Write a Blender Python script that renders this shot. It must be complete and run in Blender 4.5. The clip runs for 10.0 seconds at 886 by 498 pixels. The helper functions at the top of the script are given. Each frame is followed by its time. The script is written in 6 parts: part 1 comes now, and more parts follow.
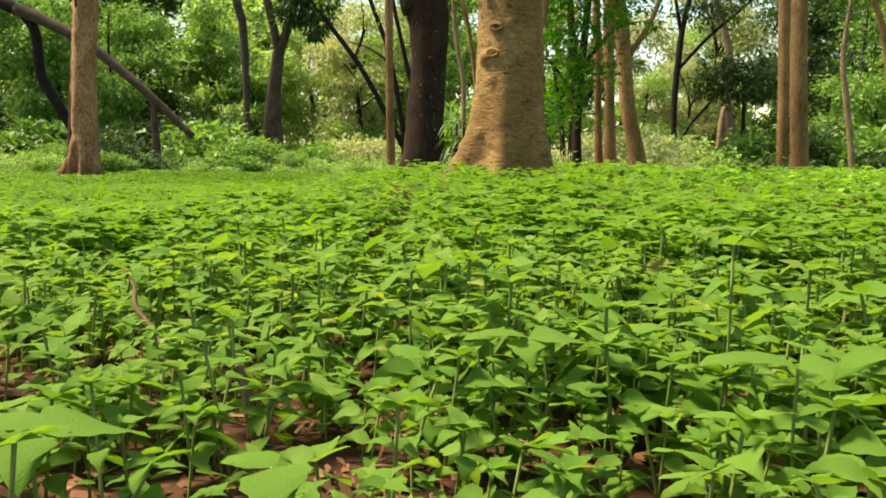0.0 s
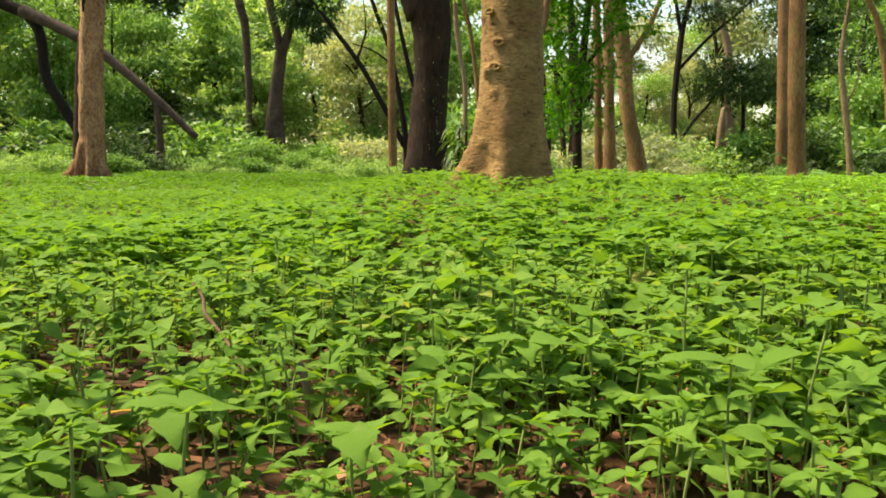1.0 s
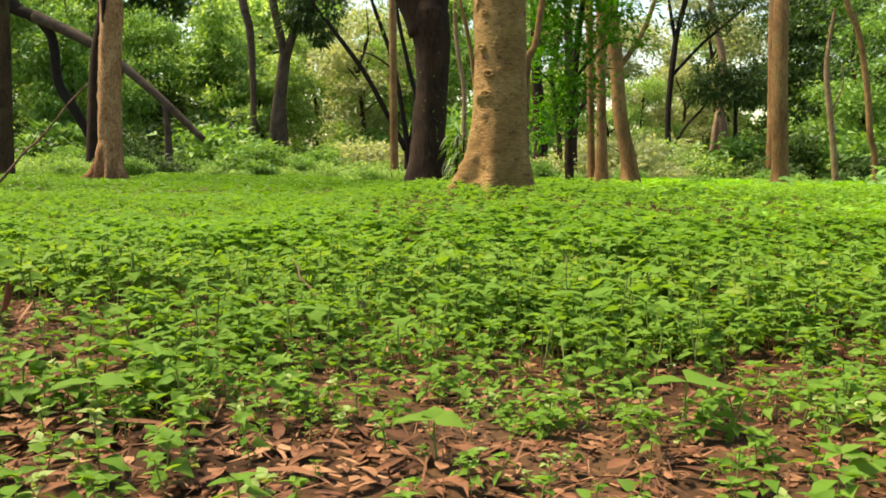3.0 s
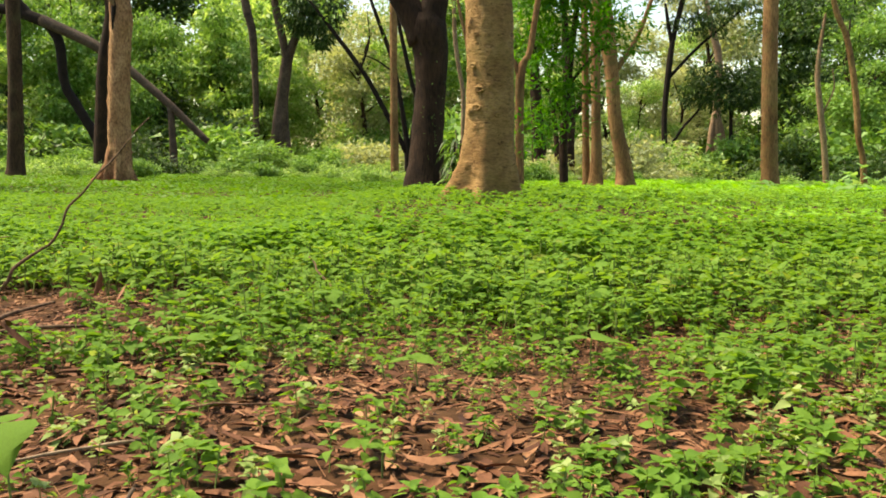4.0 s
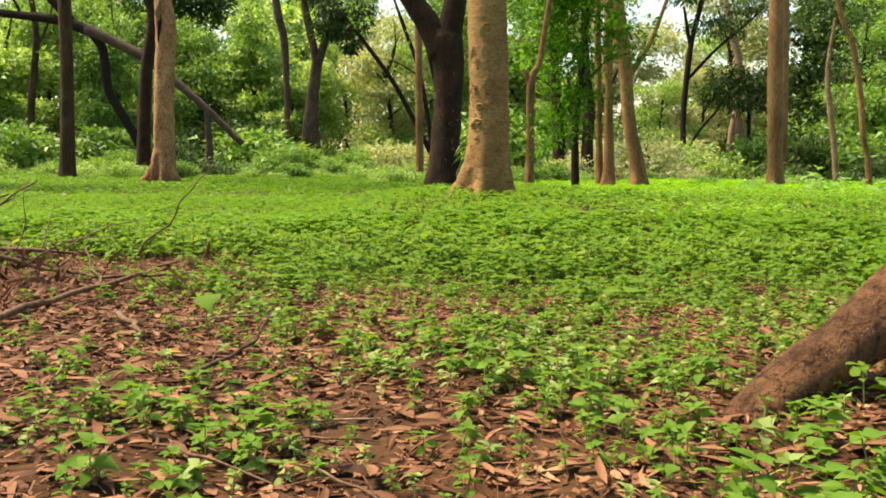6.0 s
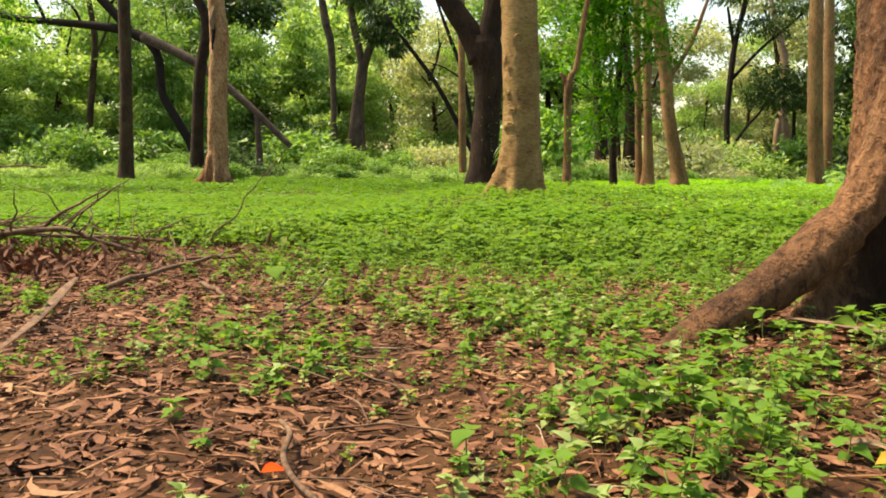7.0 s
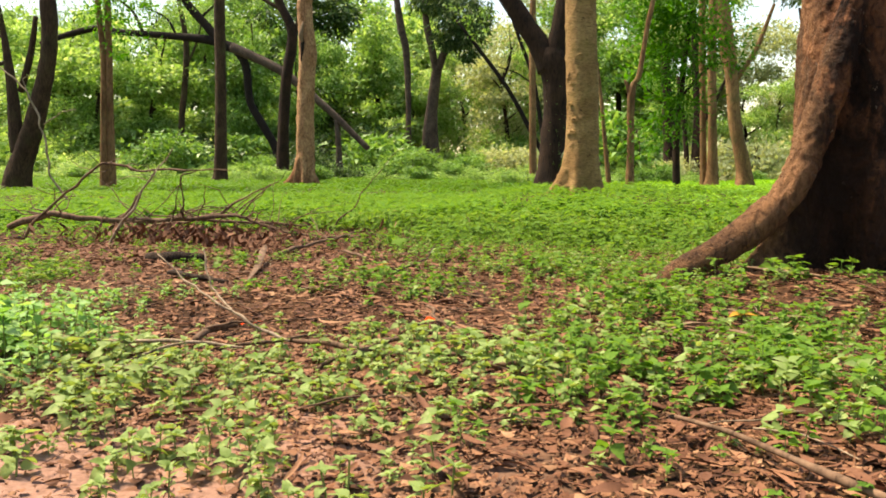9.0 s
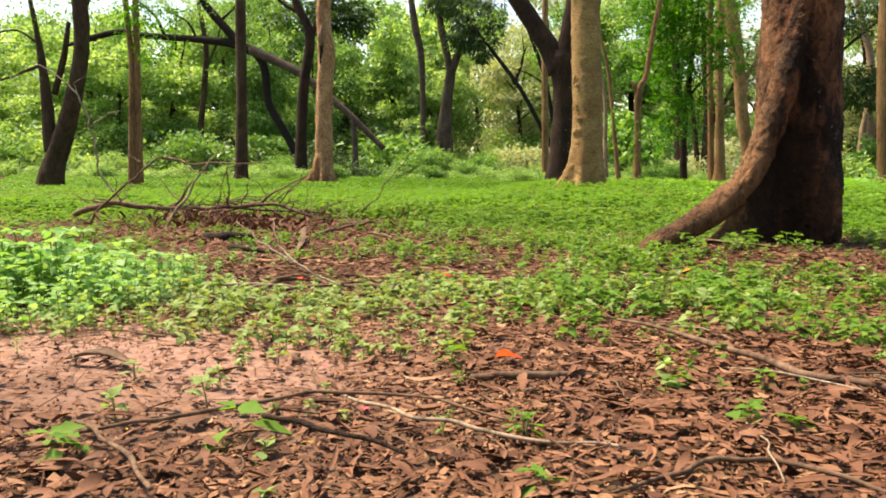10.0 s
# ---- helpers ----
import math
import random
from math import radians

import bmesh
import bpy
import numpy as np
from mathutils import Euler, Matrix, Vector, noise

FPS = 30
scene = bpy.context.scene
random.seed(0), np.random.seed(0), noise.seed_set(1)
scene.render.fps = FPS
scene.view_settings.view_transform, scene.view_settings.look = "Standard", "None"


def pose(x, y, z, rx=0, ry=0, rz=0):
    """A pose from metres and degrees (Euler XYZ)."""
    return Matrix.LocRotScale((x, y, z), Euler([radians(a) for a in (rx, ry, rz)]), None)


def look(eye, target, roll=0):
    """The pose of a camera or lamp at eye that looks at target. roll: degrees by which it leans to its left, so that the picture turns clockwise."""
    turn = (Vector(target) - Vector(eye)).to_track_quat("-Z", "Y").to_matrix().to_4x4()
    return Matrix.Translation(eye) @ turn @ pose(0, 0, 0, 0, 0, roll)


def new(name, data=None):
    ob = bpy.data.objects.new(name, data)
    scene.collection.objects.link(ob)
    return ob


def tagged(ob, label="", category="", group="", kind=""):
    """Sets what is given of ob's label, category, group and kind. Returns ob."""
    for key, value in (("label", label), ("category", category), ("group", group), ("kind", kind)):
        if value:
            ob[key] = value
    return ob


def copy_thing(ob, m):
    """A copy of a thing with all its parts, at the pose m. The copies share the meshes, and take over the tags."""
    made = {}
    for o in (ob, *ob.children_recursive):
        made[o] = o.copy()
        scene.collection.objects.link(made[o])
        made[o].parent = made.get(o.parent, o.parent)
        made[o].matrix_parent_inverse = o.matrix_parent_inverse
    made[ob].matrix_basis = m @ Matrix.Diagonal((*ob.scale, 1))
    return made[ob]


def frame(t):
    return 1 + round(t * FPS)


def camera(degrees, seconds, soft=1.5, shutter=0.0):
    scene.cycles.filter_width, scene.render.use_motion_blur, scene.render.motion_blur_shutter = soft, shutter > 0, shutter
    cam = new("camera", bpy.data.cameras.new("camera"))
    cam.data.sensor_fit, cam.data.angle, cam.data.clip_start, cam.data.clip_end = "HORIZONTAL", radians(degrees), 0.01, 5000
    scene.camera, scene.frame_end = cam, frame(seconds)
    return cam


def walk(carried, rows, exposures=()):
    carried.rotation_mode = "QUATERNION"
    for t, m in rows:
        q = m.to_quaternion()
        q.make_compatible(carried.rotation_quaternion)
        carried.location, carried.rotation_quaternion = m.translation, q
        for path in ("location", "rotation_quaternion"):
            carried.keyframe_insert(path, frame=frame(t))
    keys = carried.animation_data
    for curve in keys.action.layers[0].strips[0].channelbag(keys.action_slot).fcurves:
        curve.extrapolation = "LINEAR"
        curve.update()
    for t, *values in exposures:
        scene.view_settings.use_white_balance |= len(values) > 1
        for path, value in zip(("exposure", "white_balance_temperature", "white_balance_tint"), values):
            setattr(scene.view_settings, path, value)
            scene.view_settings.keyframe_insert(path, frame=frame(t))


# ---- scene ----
cam = camera(56.0, 10.0, soft=1.8)
PATH = [
    (0, (0.272, 3.961, 0.353), (0.277, 5.95, 0.144), 0.6),
    (0.5, (0.256, 3.828, 0.379), (0.26, 5.817, 0.169), 0.6),
    (1, (0.241, 3.673, 0.42), (0.244, 5.661, 0.209), 0.6),
    (1.5, (0.226, 3.43, 0.442), (0.231, 5.419, 0.23), 0.7),
    (2, (0.221, 3.182, 0.461), (0.225, 5.171, 0.249), 0.7),
    (2.5, (0.23, 2.845, 0.484), (0.234, 4.833, 0.273), 0.7),
    (3.8, (0.289, 1.93, 0.569), (0.292, 3.919, 0.36), 0.9),
    (4, (0.302, 1.776, 0.585), (0.304, 3.765, 0.375), 0.8),
    (4.5, (0.343, 1.355, 0.61), (0.343, 3.344, 0.4), 0.8),
    (5, (0.386, 0.976, 0.622), (0.384, 2.965, 0.412), 0.8),
    (5.2, (0.408, 0.811, 0.622), (0.401, 2.8, 0.411), 0.8),
    (6.3, (0.6, -0.101, 0.652), (0.503, 1.885, 0.439), 0.6),
    (6.5, (0.629, -0.25, 0.637), (0.51, 1.735, 0.424), 0.6),
    (7, (0.694, -0.616, 0.64), (0.521, 1.365, 0.43), 0.4),
    (7.5, (0.747, -1.049, 0.653), (0.523, 0.928, 0.443), 0.3),
    (8, (0.773, -1.411, 0.67), (0.508, 0.56, 0.46), 0.3),
    (8.5, (0.806, -1.853, 0.658), (0.497, 0.112, 0.449), 0.2),
    (9, (0.84, -2.317, 0.663), (0.5, -0.357, 0.455), 0.2),
    (9.5, (0.902, -2.75, 0.658), (0.544, -0.793, 0.452), 0.2),
    (10, (0.991, -3.208, 0.606), (0.618, -1.254, 0.399), 0.1),
]
EXPOSURES = [(0, 1.51, 8350, 8), (4.5, 1.53, 8400, 10), (6.5, 1.56, 8500, 12), (8.5, 1.57, 8250, 13), (10, 1.61, 7800, 13)]
walk(cam, [(t, look(eye, target, roll)) for t, eye, target, roll in PATH], exposures=EXPOSURES)

# ---------------------------------------------------------------- light
SUN_EL, SUN_AZ = 60.0, -76.0          # degrees; azimuth from +y towards +x
world = bpy.data.worlds.new("sky")
scene.world = world
world.use_nodes = True
wn = world.node_tree.nodes
sky = wn.new("ShaderNodeTexSky")
sky.sky_type, sky.sun_disc = "NISHITA", False
sky.sun_elevation, sky.sun_rotation = radians(SUN_EL), radians(SUN_AZ)
sky.air_density, sky.dust_density, sky.ozone_density = 1.2, 0.8, 0.8
wn["Background"].inputs["Strength"].default_value = 0.098
world.node_tree.links.new(sky.outputs[0], wn["Background"].inputs["Color"])
sun_data = bpy.data.lights.new("sun", "SUN")
sun_data.energy, sun_data.angle, sun_data.color = 3.7, radians(14), (1.0, 0.93, 0.8)
sun = new("sun", sun_data)
_d = Vector((math.sin(radians(SUN_AZ)) * math.cos(radians(SUN_EL)), math.cos(radians(SUN_AZ)) * math.cos(radians(SUN_EL)), math.sin(radians(SUN_EL))))
sun.matrix_world = look(_d * 60, (0, 0, 0))

rng = np.random.default_rng(7)


# ---------------------------------------------------------------- materials
def nodes_of(name):
    m = bpy.data.materials.new(name)
    m.use_nodes = True
    nt = m.node_tree
    return m, nt, nt.nodes, nt.links, nt.nodes["Principled BSDF"]


def ramp(nt, fac, stops):
    r = nt.nodes.new("ShaderNodeValToRGB")
    while len(r.color_ramp.elements) < len(stops):
        r.color_ramp.elements.new(0.5)
    for e, (p, c) in zip(r.color_ramp.elements, stops):
        e.position, e.color = p, (*c, 1)
    nt.links.new(fac, r.inputs[0])
    return r.outputs[0]


def noise_tex(nt, vec, scale, detail=4.0, rough=0.55, dist=0.0):
    n = nt.nodes.new("ShaderNodeTexNoise")
    n.inputs["Scale"].default_value, n.inputs["Detail"].default_value = scale, detail
    n.inputs["Roughness"].default_value, n.inputs["Distortion"].default_value = rough, dist
    nt.links.new(vec, n.inputs["Vector"])
    return n.outputs["Fac"]


def coords(nt, scale=(1, 1, 1)):
    tc, mp = nt.nodes.new("ShaderNodeTexCoord"), nt.nodes.new("ShaderNodeMapping")
    mp.inputs["Scale"].default_value = scale
    nt.links.new(tc.outputs["Object"], mp.inputs["Vector"])
    return mp.outputs[0]


def mixc(nt, fac, a, b, mode="MIX"):
    m = nt.nodes.new("ShaderNodeMix")
    m.data_type, m.blend_type = "RGBA", mode
    for v, k in ((fac, 0), (a, 6), (b, 7)):
        if isinstance(v, (int, float)):
            m.inputs[k].default_value = v
        elif isinstance(v, tuple):
            m.inputs[k].default_value = (*v, 1)
        else:
            nt.links.new(v, m.inputs[k])
    return m.outputs[2]


def bump(nt, height, strength, dist, bsdf, normal=None):
    b = nt.nodes.new("ShaderNodeBump")
    b.inputs["Strength"].default_value, b.inputs["Distance"].default_value = strength, dist
    nt.links.new(height, b.inputs["Height"])
    if normal is not None:
        nt.links.new(normal, b.inputs["Normal"])
    nt.links.new(b.outputs[0], bsdf.inputs["Normal"])
    return b.outputs[0]


def leaf_material(name, stops, trans=0.4, rough=0.5, spec=0.35):
    """Thin leaf: gloss and light that comes through; every leaf has its own tone."""
    m, nt, n, l, b = nodes_of(name)
    geo, info = n.new("ShaderNodeNewGeometry"), n.new("ShaderNodeObjectInfo")
    add = n.new("ShaderNodeMath")
    add.operation = "MULTIPLY_ADD"
    add.inputs[1].default_value = 0.22
    l.new(info.outputs["Random"], add.inputs[0])
    sub = n.new("ShaderNodeMath")
    sub.operation, sub.inputs[1].default_value = "MULTIPLY", 0.78
    l.new(geo.outputs["Random Per Island"], sub.inputs[0])
    l.new(sub.outputs[0], add.inputs[2])
    col = ramp(nt, add.outputs[0], stops)
    blotch = noise_tex(nt, coords(nt), 38.0, 3.0)
    col = mixc(nt, 0.22, col, ramp(nt, blotch, [(0.3, (0.25, 0.28, 0.2)), (0.7, (1, 1, 0.9))]), "MULTIPLY")
    l.new(col, b.inputs["Base Color"])
    b.inputs["Roughness"].default_value = rough
    b.inputs["Specular IOR Level"].default_value = spec
    bump(nt, blotch, 0.35, 0.006, b)
    t = n.new("ShaderNodeBsdfTranslucent")
    l.new(mixc(nt, 1.0, col, (1.2, 1.1, 0.52), "MULTIPLY"), t.inputs["Color"])
    ms = n.new("ShaderNodeMixShader")
    ms.inputs[0].default_value = trans
    l.new(b.outputs[0], ms.inputs[1])
    l.new(t.outputs[0], ms.inputs[2])
    l.new(ms.outputs[0], n["Material Output"].inputs["Surface"])
    return m


def bark_material(name, light, dark, moss=None, ring=0.5, blotch=3.0, relief=0.012, rough=0.85, pale=None, stretch=1.0, pits=False, shift=0.0, edge=0.0, foot=None, lit_side=None, stain_shade=None):
    """Bark: fine grain, cross ridges, blotches, a little moss or pale lichen."""
    m, nt, n, l, b = nodes_of(name)
    v = coords(nt)
    big = noise_tex(nt, coords(nt, (1, 1, stretch)), blotch, 5.0, 0.6, 0.6)
    col = ramp(nt, big, [(0.28 + shift + edge, dark), (0.5 + shift, tuple((p + q) / 2 for p, q in zip(light, dark))), (0.72 - edge * 0.4, light)])
    fine = noise_tex(nt, coords(nt, (8, 8, 24) if ring > 0.4 else (11, 11, 5) if ring > 0.25 else (16, 16, 2.6)), 2.2, 6.0, 0.68, 0.5)
    col = mixc(nt, 0.55 if ring > 0.4 else 0.8, col, ramp(nt, fine, [(0.36, (0.2, 0.16, 0.13)), (0.5, (0.8, 0.78, 0.75)), (0.62, (1.15, 1.12, 1.08))]), "MULTIPLY")
    speck = noise_tex(nt, v, 46.0, 3.0, 0.7)
    col = mixc(nt, ramp(nt, speck, [(0.68, (0, 0, 0)), (0.8, (0.6,) * 3)]), col, tuple(0.35 * c for c in dark))
    if pits:
        pn = noise_tex(nt, coords(nt, (1, 1, 1.8)), 17.0, 2.0, 0.5, 0.3)
        col = mixc(nt, ramp(nt, pn, [(0.63, (0, 0, 0)), (0.7, (0.75,) * 3)]), col, tuple(0.3 * c for c in dark))
    if moss:
        col = mixc(nt, ramp(nt, noise_tex(nt, v, 1.7, 4.0), [(0.52, (0, 0, 0)), (0.72, (0.6,) * 3)]), col, moss)
    if pale:
        col = mixc(nt, ramp(nt, noise_tex(nt, coords(nt, (1, 1, 0.6)), 21.0, 3.0, 0.8), [(0.66, (0, 0, 0)), (0.73, (0.8,) * 3)]), col, pale)
    if lit_side:
        # light from the side put into the bark: paler tone towards -x
        wc, wx = lit_side
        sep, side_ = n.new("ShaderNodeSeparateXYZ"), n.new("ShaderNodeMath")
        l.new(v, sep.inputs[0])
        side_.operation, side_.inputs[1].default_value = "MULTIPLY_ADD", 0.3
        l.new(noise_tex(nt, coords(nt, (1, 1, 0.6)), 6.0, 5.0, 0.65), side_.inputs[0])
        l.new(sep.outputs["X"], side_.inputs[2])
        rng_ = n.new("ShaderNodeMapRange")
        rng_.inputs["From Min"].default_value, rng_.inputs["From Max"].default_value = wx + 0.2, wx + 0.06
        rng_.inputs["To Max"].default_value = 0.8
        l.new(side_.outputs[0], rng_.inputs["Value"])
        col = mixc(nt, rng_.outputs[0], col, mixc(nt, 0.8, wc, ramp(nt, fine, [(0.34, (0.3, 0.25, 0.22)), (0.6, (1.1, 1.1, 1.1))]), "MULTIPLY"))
    if stain_shade:
        # ragged dark patch: blackened bark together with the shade in the root hollow
        sc, place, size = stain_shade
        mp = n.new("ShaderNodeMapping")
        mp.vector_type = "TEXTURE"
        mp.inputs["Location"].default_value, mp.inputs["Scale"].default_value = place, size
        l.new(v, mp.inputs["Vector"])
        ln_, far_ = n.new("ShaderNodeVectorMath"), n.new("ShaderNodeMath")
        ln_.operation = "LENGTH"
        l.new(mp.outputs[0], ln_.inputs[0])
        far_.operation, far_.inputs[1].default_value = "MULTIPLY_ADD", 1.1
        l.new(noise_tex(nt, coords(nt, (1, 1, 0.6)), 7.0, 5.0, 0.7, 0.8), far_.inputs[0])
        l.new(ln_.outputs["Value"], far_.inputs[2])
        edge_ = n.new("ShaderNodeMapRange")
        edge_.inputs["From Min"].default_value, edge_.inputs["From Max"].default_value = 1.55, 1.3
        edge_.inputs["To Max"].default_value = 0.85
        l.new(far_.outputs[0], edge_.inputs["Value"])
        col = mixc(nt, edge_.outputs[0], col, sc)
    if foot:
        # older, redder bark low on the trunk, with a ragged edge
        fc, fh = foot
        sep, low_ = n.new("ShaderNodeSeparateXYZ"), n.new("ShaderNodeMath")
        l.new(v, sep.inputs[0])
        low_.operation, low_.inputs[1].default_value = "MULTIPLY_ADD", 2.4
        l.new(noise_tex(nt, coords(nt, (2.5, 2.5, 0.8)), 1.6, 4.0), low_.inputs[0])
        l.new(sep.outputs["Z"], low_.inputs[2])
        rng_ = n.new("ShaderNodeMapRange")
        rng_.inputs["From Min"].default_value, rng_.inputs["From Max"].default_value = fh + 1.9, fh + 0.7
        rng_.inputs["To Max"].default_value = 0.85
        l.new(low_.outputs[0], rng_.inputs["Value"])
        col = mixc(nt, rng_.outputs[0], col, mixc(nt, 0.75, fc, ramp(nt, fine, [(0.36, (0.25, 0.2, 0.18)), (0.6, (1.1, 1.1, 1.1))]), "MULTIPLY"))
    l.new(col, b.inputs["Base Color"])
    b.inputs["Roughness"].default_value, b.inputs["Specular IOR Level"].default_value = rough, 0.2
    nb = bump(nt, fine, 0.7, relief, b)
    bump(nt, speck, 0.5, relief * 0.5, b, nb)
    return m


def soil_material():
    m, nt, n, l, b = nodes_of("soil")
    v = coords(nt)
    a = noise_tex(nt, v, 2.2, 6.0, 0.6)
    c = noise_tex(nt, v, 34.0, 6.0, 0.7, 0.5)
    col = ramp(nt, a, [(0.3, (0.032, 0.015, 0.007)), (0.5, (0.066, 0.03, 0.013)), (0.7, (0.12, 0.06, 0.027))])
    col = mixc(nt, 0.8, col, ramp(nt, c, [(0.3, (0.3, 0.28, 0.26)), (0.65, (1, 1, 1))]), "MULTIPLY")
    far = noise_tex(nt, v, 0.35, 3.0)
    col = mixc(nt, ramp(nt, far, [(0.5, (0, 0, 0)), (0.62, (0.3,) * 3)]), col, (0.11, 0.07, 0.04))
    # a strip of bare, dusty pink earth, coloured paler for the sun on it
    sep, strip_y = n.new("ShaderNodeSeparateXYZ"), n.new("ShaderNodeMath")
    l.new(v, sep.inputs[0])
    strip_y.operation, strip_y.inputs[1].default_value = "MULTIPLY_ADD", 1.1
    l.new(noise_tex(nt, v, 3.0, 5.0, 0.6, 0.4), strip_y.inputs[0])
    l.new(sep.outputs["Y"], strip_y.inputs[2])
    strip_ = ramp(nt, strip_y.outputs[0], [(0.0, (0.9,) * 3), (0.1, (0.9,) * 3), (0.5, (0, 0, 0))])
    back = n.new("ShaderNodeMapRange")
    back.inputs["From Min"].default_value, back.inputs["From Max"].default_value = -1.5, -0.6
    l.new(strip_y.outputs[0], back.inputs["Value"])
    patch = ramp(nt, noise_tex(nt, coords(nt, (1, 1, 1)), 0.55, 3.0, 0.6, 0.8), [(0.42, (0, 0, 0)), (0.52, (1, 1, 1))])
    away = n.new("ShaderNodeMath")
    away.operation = "ABSOLUTE"
    l.new(sep.outputs["X"], away.inputs[0])
    wide = n.new("ShaderNodeMapRange")
    wide.inputs["From Min"].default_value, wide.inputs["From Max"].default_value = 4.5, 2.0
    l.new(away.outputs[0], wide.inputs["Value"])
    strip_ = mixc(nt, 1.0, strip_, mixc(nt, wide.outputs[0], patch, (1, 1, 1)), "MULTIPLY")
    side_ = n.new("ShaderNodeMapRange")
    side_.inputs["From Min"].default_value, side_.inputs["From Max"].default_value = 1.0, 0.1
    l.new(sep.outputs["X"], side_.inputs["Value"])
    strip_ = mixc(nt, 1.0, strip_, side_.outputs[0], "MULTIPLY")
    sunlit_dust = mixc(nt, 1.0, (0.34, 0.195, 0.145), ramp(nt, c, [(0.3, (0.5, 0.46, 0.44)), (0.6, (1, 1, 1))]), "MULTIPLY")
    col = mixc(nt, mixc(nt, 1.0, strip_, back.outputs[0], "MULTIPLY"), col, sunlit_dust)
    l.new(col, b.inputs["Base Color"])
    b.inputs["Roughness"].default_value, b.inputs["Specular IOR Level"].default_value = 0.95, 0.15
    bump(nt, c, 0.5, 0.006, b)
    return m


def litter_material(name, stops):
    m, nt, n, l, b = nodes_of(name)
    geo, info = n.new("ShaderNodeNewGeometry"), n.new("ShaderNodeObjectInfo")
    fr = n.new("ShaderNodeMath")
    fr.operation = "ADD"
    l.new(geo.outputs["Random Per Island"], fr.inputs[0])
    l.new(info.outputs["Random"], fr.inputs[1])
    w = n.new("ShaderNodeMath")
    w.operation = "FRACT"
    l.new(fr.outputs[0], w.inputs[0])
    drift = n.new("ShaderNodeMapRange")
    drift.inputs["From Min"].default_value, drift.inputs["From Max"].default_value = 0.32, 0.68
    l.new(noise_tex(nt, coords(nt), 4.5, 4.0, 0.6, 0.6), drift.inputs["Value"])
    tone = n.new("ShaderNodeMix")
    tone.inputs[0].default_value = 0.3
    l.new(w.outputs[0], tone.inputs[2])
    l.new(drift.outputs[0], tone.inputs[3])
    col = ramp(nt, tone.outputs[0], stops)
    g = noise_tex(nt, coords(nt), 75.0, 5.0, 0.75)
    col = mixc(nt, 0.6, col, ramp(nt, g, [(0.3, (0.5, 0.46, 0.44)), (0.65, (1.05, 1.05, 1.05))]), "MULTIPLY")
    l.new(col, b.inputs["Base Color"])
    b.inputs["Roughness"].default_value, b.inputs["Specular IOR Level"].default_value = 0.75, 0.2
    bump(nt, g, 0.4, 0.004, b)
    return m


def plain_material(name, col, rough=0.6):
    m, nt, n, l, b = nodes_of(name)
    g = noise_tex(nt, coords(nt), 60.0, 4.0)
    l.new(mixc(nt, 0.5, col, ramp(nt, g, [(0.3, (0.5, 0.5, 0.5)), (0.7, (1, 1, 1))]), "MULTIPLY"), b.inputs["Base Color"])
    b.inputs["Roughness"].default_value, b.inputs["Specular IOR Level"].default_value = rough, 0.12
    return m


HERB = leaf_material("herb_leaf", [(0.0, (0.105, 0.225, 0.034)), (0.4, (0.145, 0.298, 0.046)), (0.75, (0.178, 0.33, 0.054)), (0.97, (0.23, 0.375, 0.08)), (1.0, (0.32, 0.33, 0.076))], 0.5, 0.65, 0.12)
HERB_PALE = leaf_material("herb_leaf_pale", [(0.0, (0.155, 0.245, 0.062)), (0.5, (0.26, 0.375, 0.115)), (0.9, (0.36, 0.465, 0.18)), (1.0, (0.42, 0.42, 0.16))], 0.42, 0.6, 0.2)
HERB_FRESH = leaf_material("herb_leaf_fresh", [(0.0, (0.14, 0.34, 0.075)), (0.5, (0.25, 0.48, 0.15)), (1.0, (0.4, 0.6, 0.27))], 0.48, 0.6, 0.2)
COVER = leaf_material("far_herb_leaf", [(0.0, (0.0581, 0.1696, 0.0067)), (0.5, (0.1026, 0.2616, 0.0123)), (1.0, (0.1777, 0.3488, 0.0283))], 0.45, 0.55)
# COVER scaled brighter: sunlight on one side, put into the leaf colour
COVER_LIT = leaf_material("far_herb_leaf_lit", [(0.0, (0.0959, 0.2798, 0.011)), (0.5, (0.1693, 0.4316, 0.0204)), (1.0, (0.2933, 0.5755, 0.0468))], 0.45, 0.55)
HERB_MID = leaf_material("mid_herb_leaf", [(0.0, (0.108, 0.245, 0.031)), (0.5, (0.146, 0.318, 0.042)), (0.9, (0.2, 0.37, 0.06)), (1.0, (0.28, 0.355, 0.077))], 0.5, 0.65, 0.12)
# brighter version of HERB_MID, coloured as if the sun fell on it
HERB_MID_LIT = leaf_material("mid_herb_leaf_lit", [(0.0, (0.109, 0.2651, 0.0227)), (0.5, (0.2046, 0.4546, 0.0425)), (0.9, (0.3333, 0.6061, 0.0909)), (1.0, (0.5, 0.6366, 0.1364))], 0.45, 0.55, 0.22)
STEM = plain_material("herb_stem", (0.19, 0.26, 0.075))
# Haze is mixed into the next two greens; pale ramp ends stand for glints.
LEAF_MID = leaf_material("tree_leaf", [(0.0, (0.0558, 0.138, 0.0279)), (0.4, (0.1429, 0.3048, 0.0621)), (0.75, (0.2484, 0.46, 0.1165)), (0.93, (0.3229, 0.4945, 0.1863)), (1.0, (0.5216, 0.6325, 0.3881))], 0.42, 0.5)
LEAF_LIGHT = leaf_material("light_tree_leaf", [(0.0, (0.0759, 0.184, 0.0402)), (0.35, (0.2277, 0.4255, 0.1046)), (0.75, (0.4175, 0.621, 0.2415)), (1.0, (0.6325, 0.759, 0.4508))], 0.52, 0.5)
